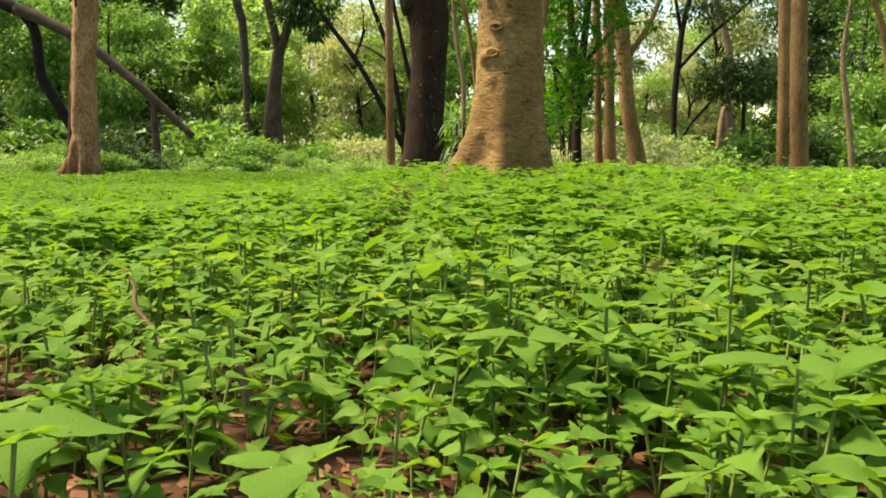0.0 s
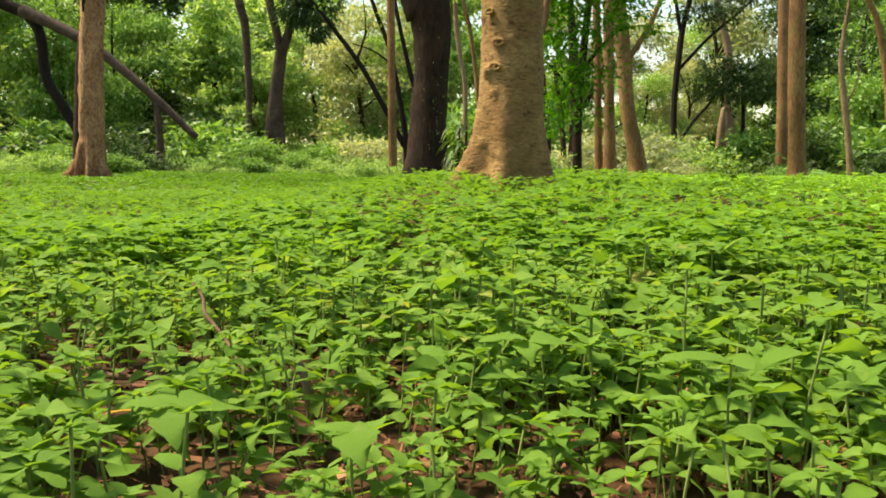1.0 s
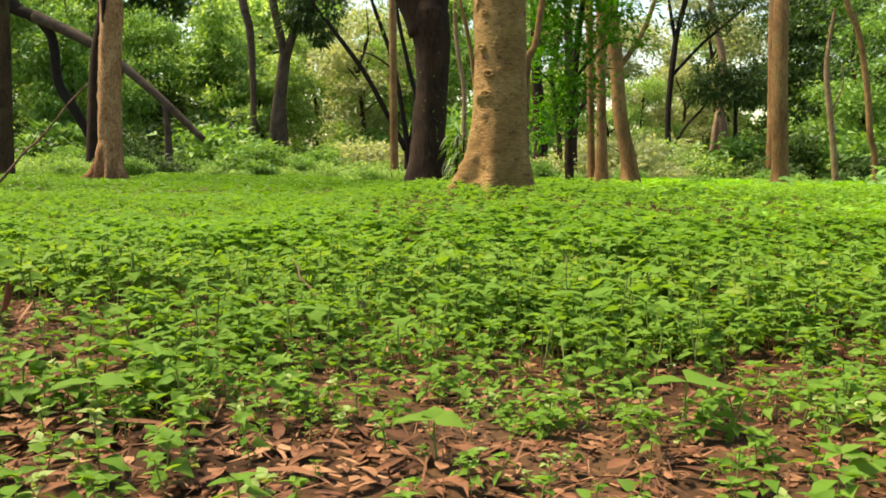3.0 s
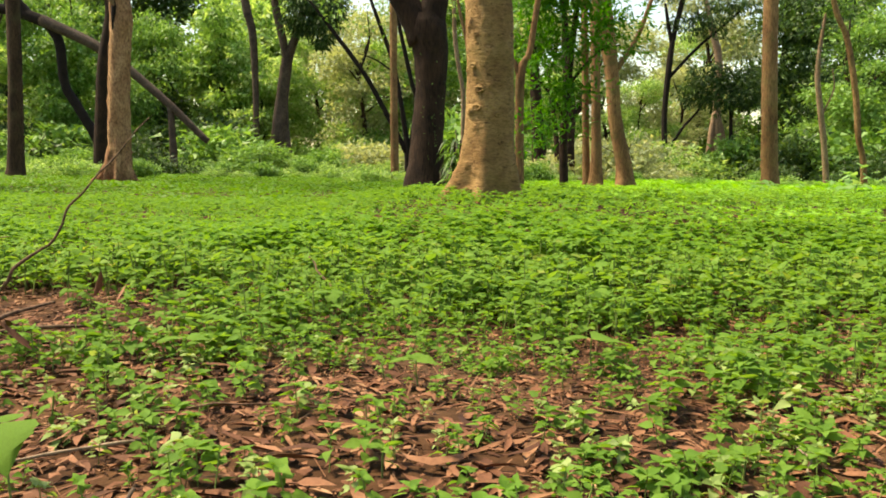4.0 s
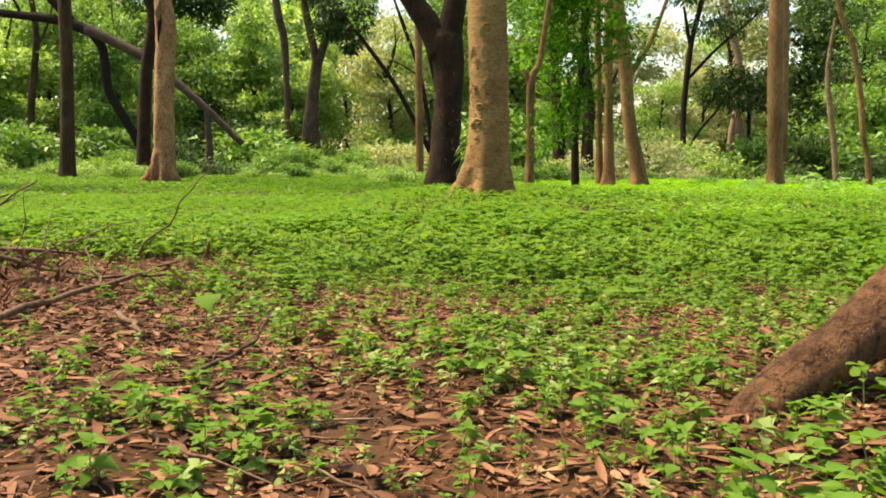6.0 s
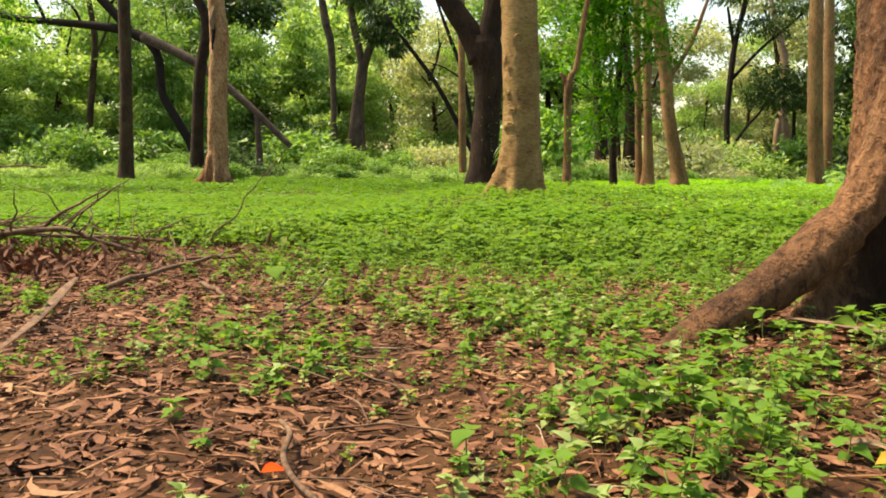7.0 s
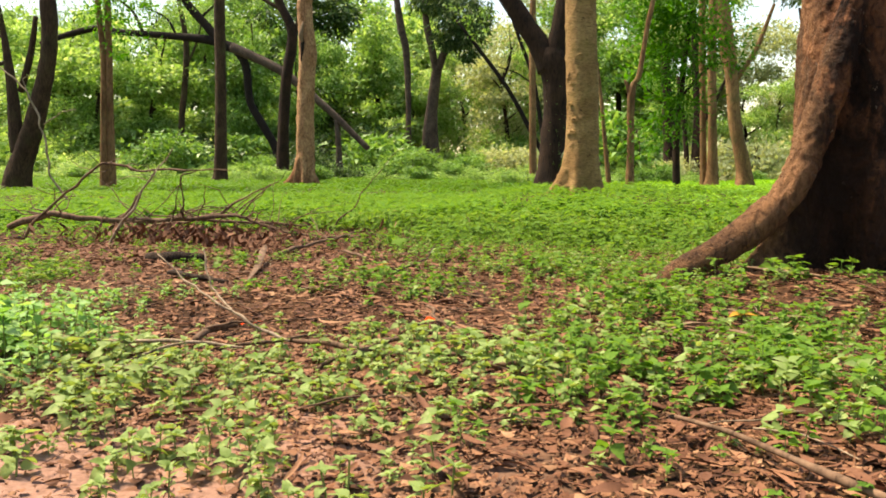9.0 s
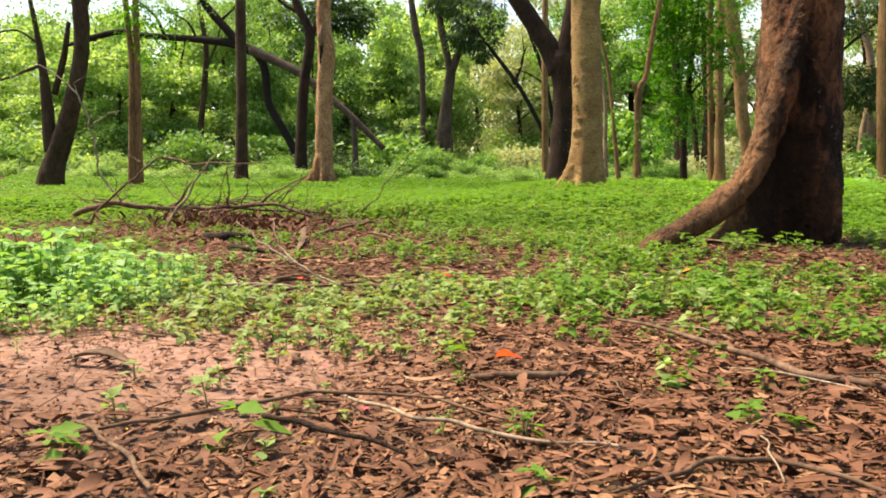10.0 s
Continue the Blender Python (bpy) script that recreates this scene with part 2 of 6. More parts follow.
LEAF_DARK = leaf_material("dark_tree_leaf", [(0.0, (0.016, 0.0414, 0.0108)), (0.6, (0.05, 0.1125, 0.024)), (0.9, (0.11, 0.198, 0.048)), (1.0, (0.18, 0.261, 0.096))], 0.34, 0.5)
LEAF_GREY = leaf_material("grey_tree_leaf", [(0.0, (0.2, 0.26, 0.12)), (0.5, (0.38, 0.45, 0.25)), (1.0, (0.6, 0.64, 0.42))], 0.48, 0.6)
LEAF_FERN = leaf_material("feathery_leaf", [(0.0, (0.0319, 0.152, 0.008)), (0.5, (0.0678, 0.257, 0.012)), (1.0, (0.127, 0.361, 0.02))], 0.55, 0.55)
BARK_TAN = bark_material("tan_bark", (0.47, 0.3, 0.13), (0.2, 0.104, 0.038), (0.16, 0.136, 0.028), ring=0.7, blotch=2.4, relief=0.04, pits=True)
# pale side and dark front: side light, stain and shade in the bark colour
BARK_RED = bark_material("red_brown_bark", (0.36, 0.14, 0.06), (0.03, 0.0125, 0.007), None, ring=0.3, blotch=4.2, relief=0.2, pale=(0.42, 0.32, 0.24), stretch=0.55, shift=0.06, edge=0.11, pits=True, lit_side=((0.32, 0.165, 0.08), -0.19), stain_shade=((0.026, 0.012, 0.007), (-0.06, -0.2, 0.25), (0.36, 0.16, 0.62)))
BARK_ROOT = bark_material("root_bark", (0.31, 0.155, 0.075), (0.035, 0.0155, 0.009), None, ring=0.3, blotch=3.2, relief=0.14, pale=(0.4, 0.29, 0.2), stretch=0.6, pits=True)
BARK_BROWN = bark_material("brown_bark", (0.37, 0.215, 0.1), (0.13, 0.063, 0.027), (0.14, 0.125, 0.045), ring=0.2, blotch=1.2, relief=0.03, stretch=0.5)
BARK_ORANGE = bark_material("peeling_bark", (0.64, 0.4, 0.21), (0.25, 0.11, 0.05), None, ring=0.3, blotch=2.6, relief=0.06, pale=(0.5, 0.38, 0.26), stretch=0.6, foot=((0.22, 0.085, 0.045), 0.3))
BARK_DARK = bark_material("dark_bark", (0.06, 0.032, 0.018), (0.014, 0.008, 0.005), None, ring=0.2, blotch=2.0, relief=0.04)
BARK_UMBER = bark_material("umber_bark", (0.105, 0.066, 0.036), (0.028, 0.016, 0.009), (0.07, 0.065, 0.025), ring=0.2, blotch=2.4, relief=0.04, stretch=0.5)
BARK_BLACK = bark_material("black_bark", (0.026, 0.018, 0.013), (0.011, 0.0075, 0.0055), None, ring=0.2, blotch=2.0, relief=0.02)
BARK_GREY = bark_material("grey_bark", (0.15, 0.108, 0.08), (0.045, 0.031, 0.023), None, ring=0.2, blotch=1.5, relief=0.03)
BARK_PALE = bark_material("pale_bark", (0.336, 0.24, 0.16), (0.216, 0.136, 0.08), None, ring=0.2, blotch=1.4, relief=0.02)
TWIG = bark_material("twig_bark", (0.216, 0.136, 0.088), (0.096, 0.056, 0.036), None, ring=0.2, blotch=9.0, relief=0.004)
TWIG_PALE = bark_material("bleached_twig", (0.38, 0.3, 0.22), (0.22, 0.155, 0.105), None, ring=0.2, blotch=9.0, relief=0.004)
SOIL = soil_material()
LITTER = litter_material("dead_leaf", [(0.0, (0.036, 0.014, 0.0074)), (0.22, (0.0885, 0.0355, 0.018)), (0.5, (0.173, 0.074, 0.038)), (0.78, (0.265, 0.1294, 0.069)), (1.0, (0.4, 0.2441, 0.135))])
DRY = litter_material("withered_leaf", [(0.0, (0.1013, 0.0419, 0.023)), (0.6, (0.1755, 0.077, 0.0419)), (1.0, (0.297, 0.1418, 0.0783))])
PETAL = plain_material("orange_petal", (0.8, 0.06, 0.008), 0.9)
PETAL_PINK = plain_material("pink_petal", (0.7, 0.11, 0.12), 0.45)
YELLOW = plain_material("yellow_leaf", (0.42, 0.23, 0.035), 0.8)
PLASTIC = plain_material("pale_scrap", (0.6, 0.6, 0.62), 0.3)


# ---------------------------------------------------------------- mesh helpers
def raw_mesh(name, verts, faces, smooth=True):
    """A mesh from arrays; faces all have the same number of corners."""
    verts, faces = np.asarray(verts, np.float32), np.asarray(faces, np.int32)
    me = bpy.data.meshes.new(name)
    k = faces.shape[1]
    me.vertices.add(len(verts))
    me.vertices.foreach_set("co", verts.ravel())
    me.loops.add(faces.size)
    me.loops.foreach_set("vertex_index", faces.ravel())
    me.polygons.add(len(faces))
    me.polygons.foreach_set("loop_start", np.arange(len(faces), dtype=np.int32) * k)
    if smooth:
        me.polygons.foreach_set("use_smooth", np.ones(len(faces), bool))
    me.update(calc_edges=True)
    return me


def joined(pieces):
    vs, fs, o = [], [], 0
    for v, f in pieces:
        vs.append(np.asarray(v, float))
        fs.append(np.asarray(f) + o)
        o += len(v)
    return np.concatenate(vs), np.concatenate(fs)


def split(quads):
    q = np.array(quads, int)
    return np.concatenate([q[:, :3], q[:, (0, 2, 3)]])


def part(name, mesh, material, parent=None, label=""):
    if not mesh.materials:
        mesh.materials.append(material)
    ob = new(name, mesh)
    if parent is not None:
        ob.parent = parent
    return tagged(ob, label)


def thing(name, place, label, category, group="", kind=""):
    ob = new(name)
    ob.location = place
    ob.empty_display_size = 0.2
    return tagged(ob, label, category, group, kind)


def spline(nodes, steps):
    """Catmull-Rom through rows of numbers."""
    p = np.asarray(nodes, float)
    p = np.vstack([2 * p[0] - p[1], p, 2 * p[-1] - p[-2]])
    out = []
    for i in range(1, len(p) - 2):
        for s in np.arange(steps) / steps:
            a, b, c, d = p[i - 1 : i + 3]
            out.append(0.5 * (2 * b + (c - a) * s + (2 * a - 5 * b + 4 * c - d) * s * s + (3 * b - a - 3 * c + d) * s**3))
    out.append(p[-2])
    return np.array(out)


def tube(nodes, sides=12, steps=5, rough=0.06, seed=0.0, grain=3.0, ends=True):
    """A round limb through rows of x, y, z, radius, with an uneven skin."""
    c = spline(nodes, steps)
    pos, rad = c[:, :3], np.maximum(c[:, 3], 0.002)
    tan = np.gradient(pos, axis=0)
    tan /= np.linalg.norm(tan, axis=1, keepdims=True) + 1e-9
    u = np.cross(tan[0], (0.3, 1, 0.1))
    verts = []
    for k in range(len(pos)):
        u = u - tan[k] * (u @ tan[k])
        u /= np.linalg.norm(u) + 1e-9
        w = np.cross(tan[k], u)
        for a in np.arange(sides) * 2 * np.pi / sides:
            dirn = np.cos(a) * u + np.sin(a) * w
            q = pos[k] + dirn * rad[k]
            s = grain
            r = rad[k] * (1 + rough * (noise.noise(Vector(q * s) + Vector((seed, 0, 0))) + 0.5 * noise.noise(Vector(q * s * 3.1) + Vector((0, seed, 0)))))
            verts.append(pos[k] + dirn * r)
    n, faces = len(pos), []
    for k in range(n - 1):
        for a in range(sides):
            b = (a + 1) % sides
            faces.append((k * sides + a, k * sides + b, (k + 1) * sides + b, (k + 1) * sides + a))
    caps = []
    if ends:
        verts += [pos[0] - tan[0] * rad[0] * 0.2, pos[-1] + tan[-1] * rad[-1] * 0.6]
        i = n * sides
        for a in range(sides):
            b = (a + 1) % sides
            caps.append((i, b, a))
            caps.append((i + 1, (n - 1) * sides + a, (n - 1) * sides + b))
    return np.array(verts), np.concatenate([split(faces), np.array(caps, int).reshape(-1, 3)])


def bole(nodes, flare, sides=40, steps=8, rough=0.05, seed=0.0, grain=3.0, knobs=0.0):
    """A standing trunk: rows of x, y, z, radius, level rings; flare: rows of angle, reach, height, width of each root."""
    c = spline(nodes, steps)
    c = np.vstack([[*c[0][:2], c[0][2] - 0.25, c[0][3]], c])
    z0 = c[1][2]
    verts = []
    ang = np.arange(sides) * 2 * np.pi / sides
    for x, y, z, r in c:
        for a in ang:
            reach = 0.0
            for fa, fr, fh, fw in flare:
                d = (a - radians(fa) + np.pi) % (2 * np.pi) - np.pi
                out = fr * np.exp(-max(z - z0, -0.02) / fh)
                reach += out * np.exp(-((d * (r + out) / (fw * r * 1.1)) ** 2))
            q = Vector((x + r * np.cos(a), y + r * np.sin(a), z))
            bumpy = noise.noise(q * grain + Vector((seed, 0, 0))) + 0.5 * noise.noise(q * grain * 2.9 + Vector((0, seed, 0)))
            kn = max(0.0, noise.noise(q * 11.0 + Vector((0, 0, seed))) - 0.38) * knobs
            rr = (r + reach) * (1 + rough * bumpy) + kn
            verts.append((x + rr * np.cos(a), y + rr * np.sin(a), z))
    n, faces = len(c), []
    for k in range(n - 1):
        for a in range(sides):
            b = (a + 1) % sides
            faces.append((k * sides + a, k * sides + b, (k + 1) * sides + b, (k + 1) * sides + a))
    return np.array(verts), split(faces)


def leaves(points, outward, size, width=0.42, up=0.5, droop=0.3, seed=1, fold=0.12, far=False):
    """Folded leaf blades (two triangles each; far off, one) at the points."""
    g = np.random.default_rng(seed)
    n = len(points)
    d = outward + g.normal(0, 0.8, (n, 3))
    d[:, 2] -= droop
    d /= np.linalg.norm(d, axis=1, keepdims=True) + 1e-9
    nrm = g.normal(0, 1, (n, 3)) + (0, 0, up * 2.5)
    side = np.cross(d, nrm)
    side /= np.linalg.norm(side, axis=1, keepdims=True) + 1e-9
    nrm = np.cross(side, d)
    ln = size * g.uniform(0.6, 1.3, (n, 1))
    base, tip = points, points + d * ln
    mid = points + d * ln * 0.45 + nrm * ln * fold
    if far:
        v = np.stack([base + side * ln * width * 0.5, tip, base - side * ln * width * 0.5], 1).reshape(-1, 3)
        return v, np.arange(3 * n).reshape(-1, 3)
    v = np.stack([base, mid + side * ln * width * 0.5, tip, mid - side * ln * width * 0.5], 1).reshape(-1, 3)
    i = np.arange(n)[:, None] * 4
    f = np.concatenate([i + (0, 1, 2), i + (0, 2, 3)], 1).reshape(-1, 3)
    return v, f


def cloud(blobs, count, size, seed=1, clump=0.35, per=14, width=0.42, up=0.5, droop=0.35, hollow=0.45, far=False):
    """Clumps of leaves through ellipsoids (x, y, z, rx, ry, rz): uneven outline and gaps."""
    g = np.random.default_rng(seed)
    vol = np.array([b[3] * b[4] * b[5] for b in blobs]) ** 0.75
    pts, outs = [], []
    for b, share in zip(blobs, vol / vol.sum()):
        k = max(3, int(count * share / per))
        d = g.normal(0, 1, (k, 3))
        d /= np.linalg.norm(d, axis=1, keepdims=True)
        r = (hollow + (1 - hollow) * g.random((k, 1)) ** 0.6) * (1 + 0.22 * np.sin(3 * d[:, :1] * 4 + seed) * np.cos(4 * d[:, 2:] + seed))
        cen = np.array(b[:3]) + d * r * np.array(b[3:])
        cl = clump * g.uniform(0.5, 1.4, (k, 1, 1))
        off = g.normal(0, 0.5, (k, per, 3)) * (1, 1, 0.55) * cl
        pts.append((cen[:, None] + off).reshape(-1, 3))
        outs.append((d[:, None] * 0.5 + off / (cl + 1e-6)).reshape(-1, 3))
    return leaves(np.concatenate(pts), np.concatenate(outs), size, width, up, droop, seed + 1, far=far)


# ---------------------------------------------------------------- ground
def smooth(a, b, v):
    s = np.clip((v - a) / (b - a), 0, 1)
    return s * s * (3 - 2 * s)


def lift(x, y):
    """The soil rises gently towards the end of the path and towards the great tree, and dips before the dense herbs."""
    x, y = np.asarray(x, float), np.asarray(y, float)
    return 0.055 * smooth(0.9, -0.7, y) + 0.035 * smooth(0.3, 1.1, x) * smooth(3.2, 1.9, y) * smooth(-1.0, 0.6, y) - 0.045 * smooth(3.5, 4.5, y) * smooth(6.0, 5.0, y) * smooth(0.1, 0.8, x)


def ground_z(x, y):
    """Height of the soil: nearly level, with a faint dip far off to one side."""
    x, y = np.asarray(x, float), np.asarray(y, float)
    near = 0.018 * np.sin(2.3 * x + 0.7) * np.cos(1.9 * y) + 0.012 * np.sin(5.1 * x + 2.2 * y)
    mound = 0.2 * smooth(5.6, 9.0, y) * (1 - smooth(11.5, 16, y)) * smooth(-1.6, 0.4, x)
    return lift(x, y) + near * np.exp(-((y / 40) ** 2)) + mound - 0.16 * smooth(11, 16, y) - 0.2 * smooth(2, 9, x) * smooth(18, 34, y) + 0.06 * np.exp(-(((x - 2.3) / 1.2) ** 2 + ((y - 2.8) / 1.2) ** 2))


def stretch(lo, hi, fine_lo, fine_hi, step):
    mid = np.arange(fine_lo, fine_hi + step, step)
    out, s, v = [], step, fine_hi
    while v < hi:
        s *= 1.25
        v += s
        out.append(v)
    low, s, v = [], step, fine_lo
    while v > lo:
        s *= 1.25
        v -= s
        low.append(v)
    return np.concatenate([low[::-1], mid, out])


gx, gy = stretch(-1500, 1500, -5, 5, 0.09), stretch(-1500, 1500, -4, 11, 0.09)
X, Y = np.meshgrid(gx, gy)
fine = np.exp(-((X / 6) ** 2 + ((Y - 3) / 9) ** 2))
lump = rng.normal(0, 0.006, X.shape) * fine
gv = np.stack([X, Y, ground_z(X, Y) + lump], -1).reshape(-1, 3)
nx = len(gx)
ii = (np.arange(len(gy) - 1)[:, None] * nx + np.arange(nx - 1)).ravel()
ground = part("ground", raw_mesh("ground", gv, np.stack([ii, ii + 1, ii + nx + 1, ii + nx], 1)), SOIL)
tagged(ground, "reddish brown woodland soil under leaf litter and herbs", "ground", kind="structure")


# ---------------------------------------------------------------- trees that stand in the clearing
def crown_mesh(name, blobs, count, size, seed, **kw):
    v, f = cloud(blobs, count, size, seed, **kw)
    return raw_mesh(name, v, f, smooth=False)


def tree(name, label, base, trunk_nodes, material, flare=((0, 0.0, 0.3, 0.5),), limbs=(), crown=None, leaf=LEAF_MID, sides=28,
         rough=0.05, knobs=0.0, seed=1.0, grain=3.0, steps=8, group="", standing=True):
    """One tree; rows are x, z, radius from the base outwards, or x, dy, z, radius."""
    bx, by = base
    bz = float(ground_z(bx, by))
    t = thing(name, (bx, by, bz), label, "tree", group)

    def rows(nodes):
        return [(r[0] - bx, 0.0, r[1] - bz, r[2]) if len(r) == 3 else (r[0] - bx, r[1], r[2] - bz, r[3]) for r in nodes]

    tn = rows(trunk_nodes)
    if standing:
        tn[0] = (*tn[0][:2], min(tn[0][2], 0.0), tn[0][3])
    v, f = bole(tn, flare, sides, steps, rough, seed, grain, knobs) if standing else tube(tn, sides, steps, rough, seed, grain)
    part("trunk", raw_mesh("trunk", v, f), material, t)
    for k, limb in enumerate(limbs):
        v, f = tube(rows(limb), 10, 5, rough, seed + k + 3, grain)
        part("limb", raw_mesh("limb", v, f), material, t)
    if crown:
        blobs, count, size = crown[:3]
        kw = crown[3] if len(crown) > 3 else {}
        me = crown_mesh("crown", [(b[0] - bx, b[1] - by, b[2] - bz, *b[3:]) for b in blobs], count, size, int(seed * 7 + 5), **kw)
        part("crown", me, leaf, t)
    return t


def high_crown(x, y, z, r, seed):
    """Blobs of a crown high over a trunk, above what is seen of it."""
    g = np.random.default_rng(seed)
    return [(x + r * 0.6 * np.cos(a), y + r * 0.6 * np.sin(a), z + g.uniform(-0.5, 1.0), r * 0.62, r * 0.62, r * 0.42) for a in np.arange(4) * 1.57 + g.random()] + [(x, y, z + r * 0.5, r * 0.6, r * 0.6, r * 0.4)]


# the smooth tan tree in the middle of the clearing
tree("tan_tree", "tall tan-barked tree with horizontal bark ridges and flared roots", (0.75, 9.9),
     [(0.77, 0.0, 0.25), (0.76, 0.3, 0.25), (0.755, 0.6, 0.234), (0.75, 0.9, 0.226), (0.745, 1.3, 0.224), (0.73, 1.75, 0.226), (0.70, 2.4, 0.222), (0.68, 3.2, 0.215), (0.7, 5.2, 0.2), (0.75, 8.4, 0.13)],
     BARK_TAN, flare=((192, 0.66, 0.28, 0.5), (250, 0.26, 0.3, 0.4), (-20, 0.25, 0.24, 0.4), (90, 0.3, 0.3, 0.6)),
     limbs=[[(0.73, 5.6, 0.12), (1.6, 6.8, 0.09), (2.6, 7.6, 0.05)], [(0.73, 6.2, 0.11), (-0.2, 7.4, 0.08), (-1.2, 8.2, 0.04)], [(0.75, 7.9, 0.12), (0.8, 9.3, 0.08), (0.7, 10.4, 0.04)]],
     crown=(high_crown(0.75, 9.9, 9.3, 3.2, 1), 3600, 0.17), sides=96, rough=0.035, knobs=0.06, seed=1.3, steps=14)

# eye-shaped scars where the tan tree shed its branches
tan = [o for o in scene.objects if o.name.startswith("tan_tree")][0]
sg = np.random.default_rng(12)
for k in range(13):
    a, z, w = radians(sg.uniform(215, 335)), sg.uniform(0.45, 3.6), sg.uniform(0.018, 0.05)
    r = 0.232 - 0.006 * z
    cx, cy = -0.01 - 0.02 * z + r * math.cos(a), r * math.sin(a)
    tx, ty = -math.sin(a), math.cos(a)
    ring = [(cx + tx * w * math.cos(q), cy + ty * w * math.cos(q), z + 0.55 * w * math.sin(q), 0.012) for q in np.arange(9) * math.pi / 4]
    part("branch_scar", raw_mesh("branch_scar", *tube(ring, 6, 2, 0.4, k, 9)), BARK_TAN, tan)

# the dark forked tree behind it
tree("forked_dark_tree", "dark brown forked tree with small pale creepers on its trunk", (0.0, 18.0),
     [(-0.03, 0.0, 0.42), (-0.03, 0.5, 0.34), (0.0, 1.3, 0.305), (0.04, 2.0, 0.3), (0.03, 2.6, 0.33), (-0.02, 3.1, 0.36), (-0.05, 3.35, 0.3)],
     BARK_DARK, flare=((200, 0.2, 0.3, 0.5), (330, 0.2, 0.3, 0.5)),
     limbs=[[(-0.12, 2.85, 0.3), (-0.36, 3.4, 0.27), (-0.7, 3.92, 0.24), (-1.17, 4.62, 0.235), (-1.9, 5.9, 0.2), (-2.6, 7.6, 0.13), (-2.9, 9.4, 0.05)],
            [(0.0, 2.9, 0.3), (0.1, 3.6, 0.26), (0.25, 4.6, 0.245), (0.35, 6.0, 0.2), (0.5, 8.0, 0.13), (0.6, 9.8, 0.05)]],
     crown=(high_crown(-0.9, 18, 9.8, 3.6, 2), 3600, 0.18), leaf=LEAF_DARK, seed=2.1, rough=0.07)

# the orange-brown tree with a torn strip of bark
tree("peeling_tree", "orange-brown tree with flaking bark and spreading roots", (-8.66, 25.0),
     [(-8.7, 0.0, 0.34), (-8.68, 0.4, 0.33), (-8.66, 0.9, 0.31), (-8.66, 1.6, 0.295), (-8.61, 3.0, 0.29), (-8.57, 3.7, 0.285), (-8.53, 4.4, 0.3), (-8.6, 5.2, 0.25), (-8.62, 5.8, 0.25), (-8.56, 6.6, 0.245), (-8.5, 9.0, 0.2), (-8.4, 11.5, 0.1)],
     BARK_ORANGE, flare=((200, 0.6, 0.3, 0.3), (238, 0.3, 0.5, 0.22), (280, 0.42, 0.35, 0.25), (335, 0.6, 0.3, 0.3), (90, 0.3, 0.3, 0.5)),
     limbs=[[(-8.5, 8.4, 0.13), (-7.5, 9.8, 0.09), (-6.8, 11.0, 0.04)], [(-8.5, 8.9, 0.12), (-9.6, 10.4, 0.08), (-10.2, 11.4, 0.04)]],
     crown=(high_crown(-8.5, 25, 11.6, 3.6, 3), 3200, 0.19), seed=3.7, rough=0.08, grain=3.2, sides=48, knobs=0.12)

peel = [o for o in scene.objects if o.name.startswith("peeling_tree")][0]
# no real recess: a black lump on the trunk stands for the hole's shade
part("hollow", raw_mesh("hollow", *tube([(0.0, -0.262, 4.15, 0.03), (0.03, -0.268, 4.45, 0.06), (0.05, -0.262, 4.75, 0.075), (0.04, -0.245, 5.0, 0.03)], 12, 4, 0.1)), BARK_BLACK, peel, "black patch on the bark for the shade in a torn hollow")
part("bark_flap", raw_mesh("bark_flap", *tube([(0.05, -0.3, 4.75, 0.03), (0.02, -0.36, 4.95, 0.075), (0.04, -0.33, 5.2, 0.06), (0.06, -0.24, 5.45, 0.02)], 12, 4, 0.15)), BARK_PALE, peel, "pale torn flap of bark")

# slim pole tree and the leaning dark stems beside it
tree("slim_pole_tree", "slim straight brown pole of a young tree", (-1.9, 39.5),
     [(-1.87, 0.0, 0.19), (-1.93, 2.5, 0.173), (-1.97, 4.85, 0.162), (-2.0, 7.2, 0.16), (-2.0, 12.0, 0.07)], BARK_BROWN, seed=4.2,
     crown=(high_crown(-2.0, 39.5, 12.5, 2.2, 4), 900, 0.24))
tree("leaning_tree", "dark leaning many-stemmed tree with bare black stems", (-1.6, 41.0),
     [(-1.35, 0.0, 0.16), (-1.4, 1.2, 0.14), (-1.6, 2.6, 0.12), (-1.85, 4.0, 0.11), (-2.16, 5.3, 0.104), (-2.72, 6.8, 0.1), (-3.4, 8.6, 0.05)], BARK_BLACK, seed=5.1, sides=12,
     limbs=[[(-1.45, 1.0, 0.13), (-2.25, 2.5, 0.125), (-3.35, 4.45, 0.114), (-4.7, 6.25, 0.1), (-6.0, 7.9, 0.05)], [(-1.3, 0.8, 0.12), (-1.0, 3.2, 0.11), (-1.22, 4.2, 0.11), (-1.55, 5.6, 0.1), (-1.9, 7.2, 0.09), (-2.1, 9.0, 0.04)],
            [(-3.6, 4.75, 0.05), (-3.2, 6.0, 0.04), (-3.3, 7.4, 0.02)], [(-2.0, 4.6, 0.05), (-2.9, 5.2, 0.035), (-3.8, 5.5, 0.02)]],
     crown=([(-3.6, 41, 7.6, 2.4, 1.5, 1.6), (-1.8, 41, 8.6, 2.0, 1.5, 1.4), (-5.2, 41, 8.3, 1.4, 1.2, 1.0)], 900, 0.2), leaf=LEAF_MID)

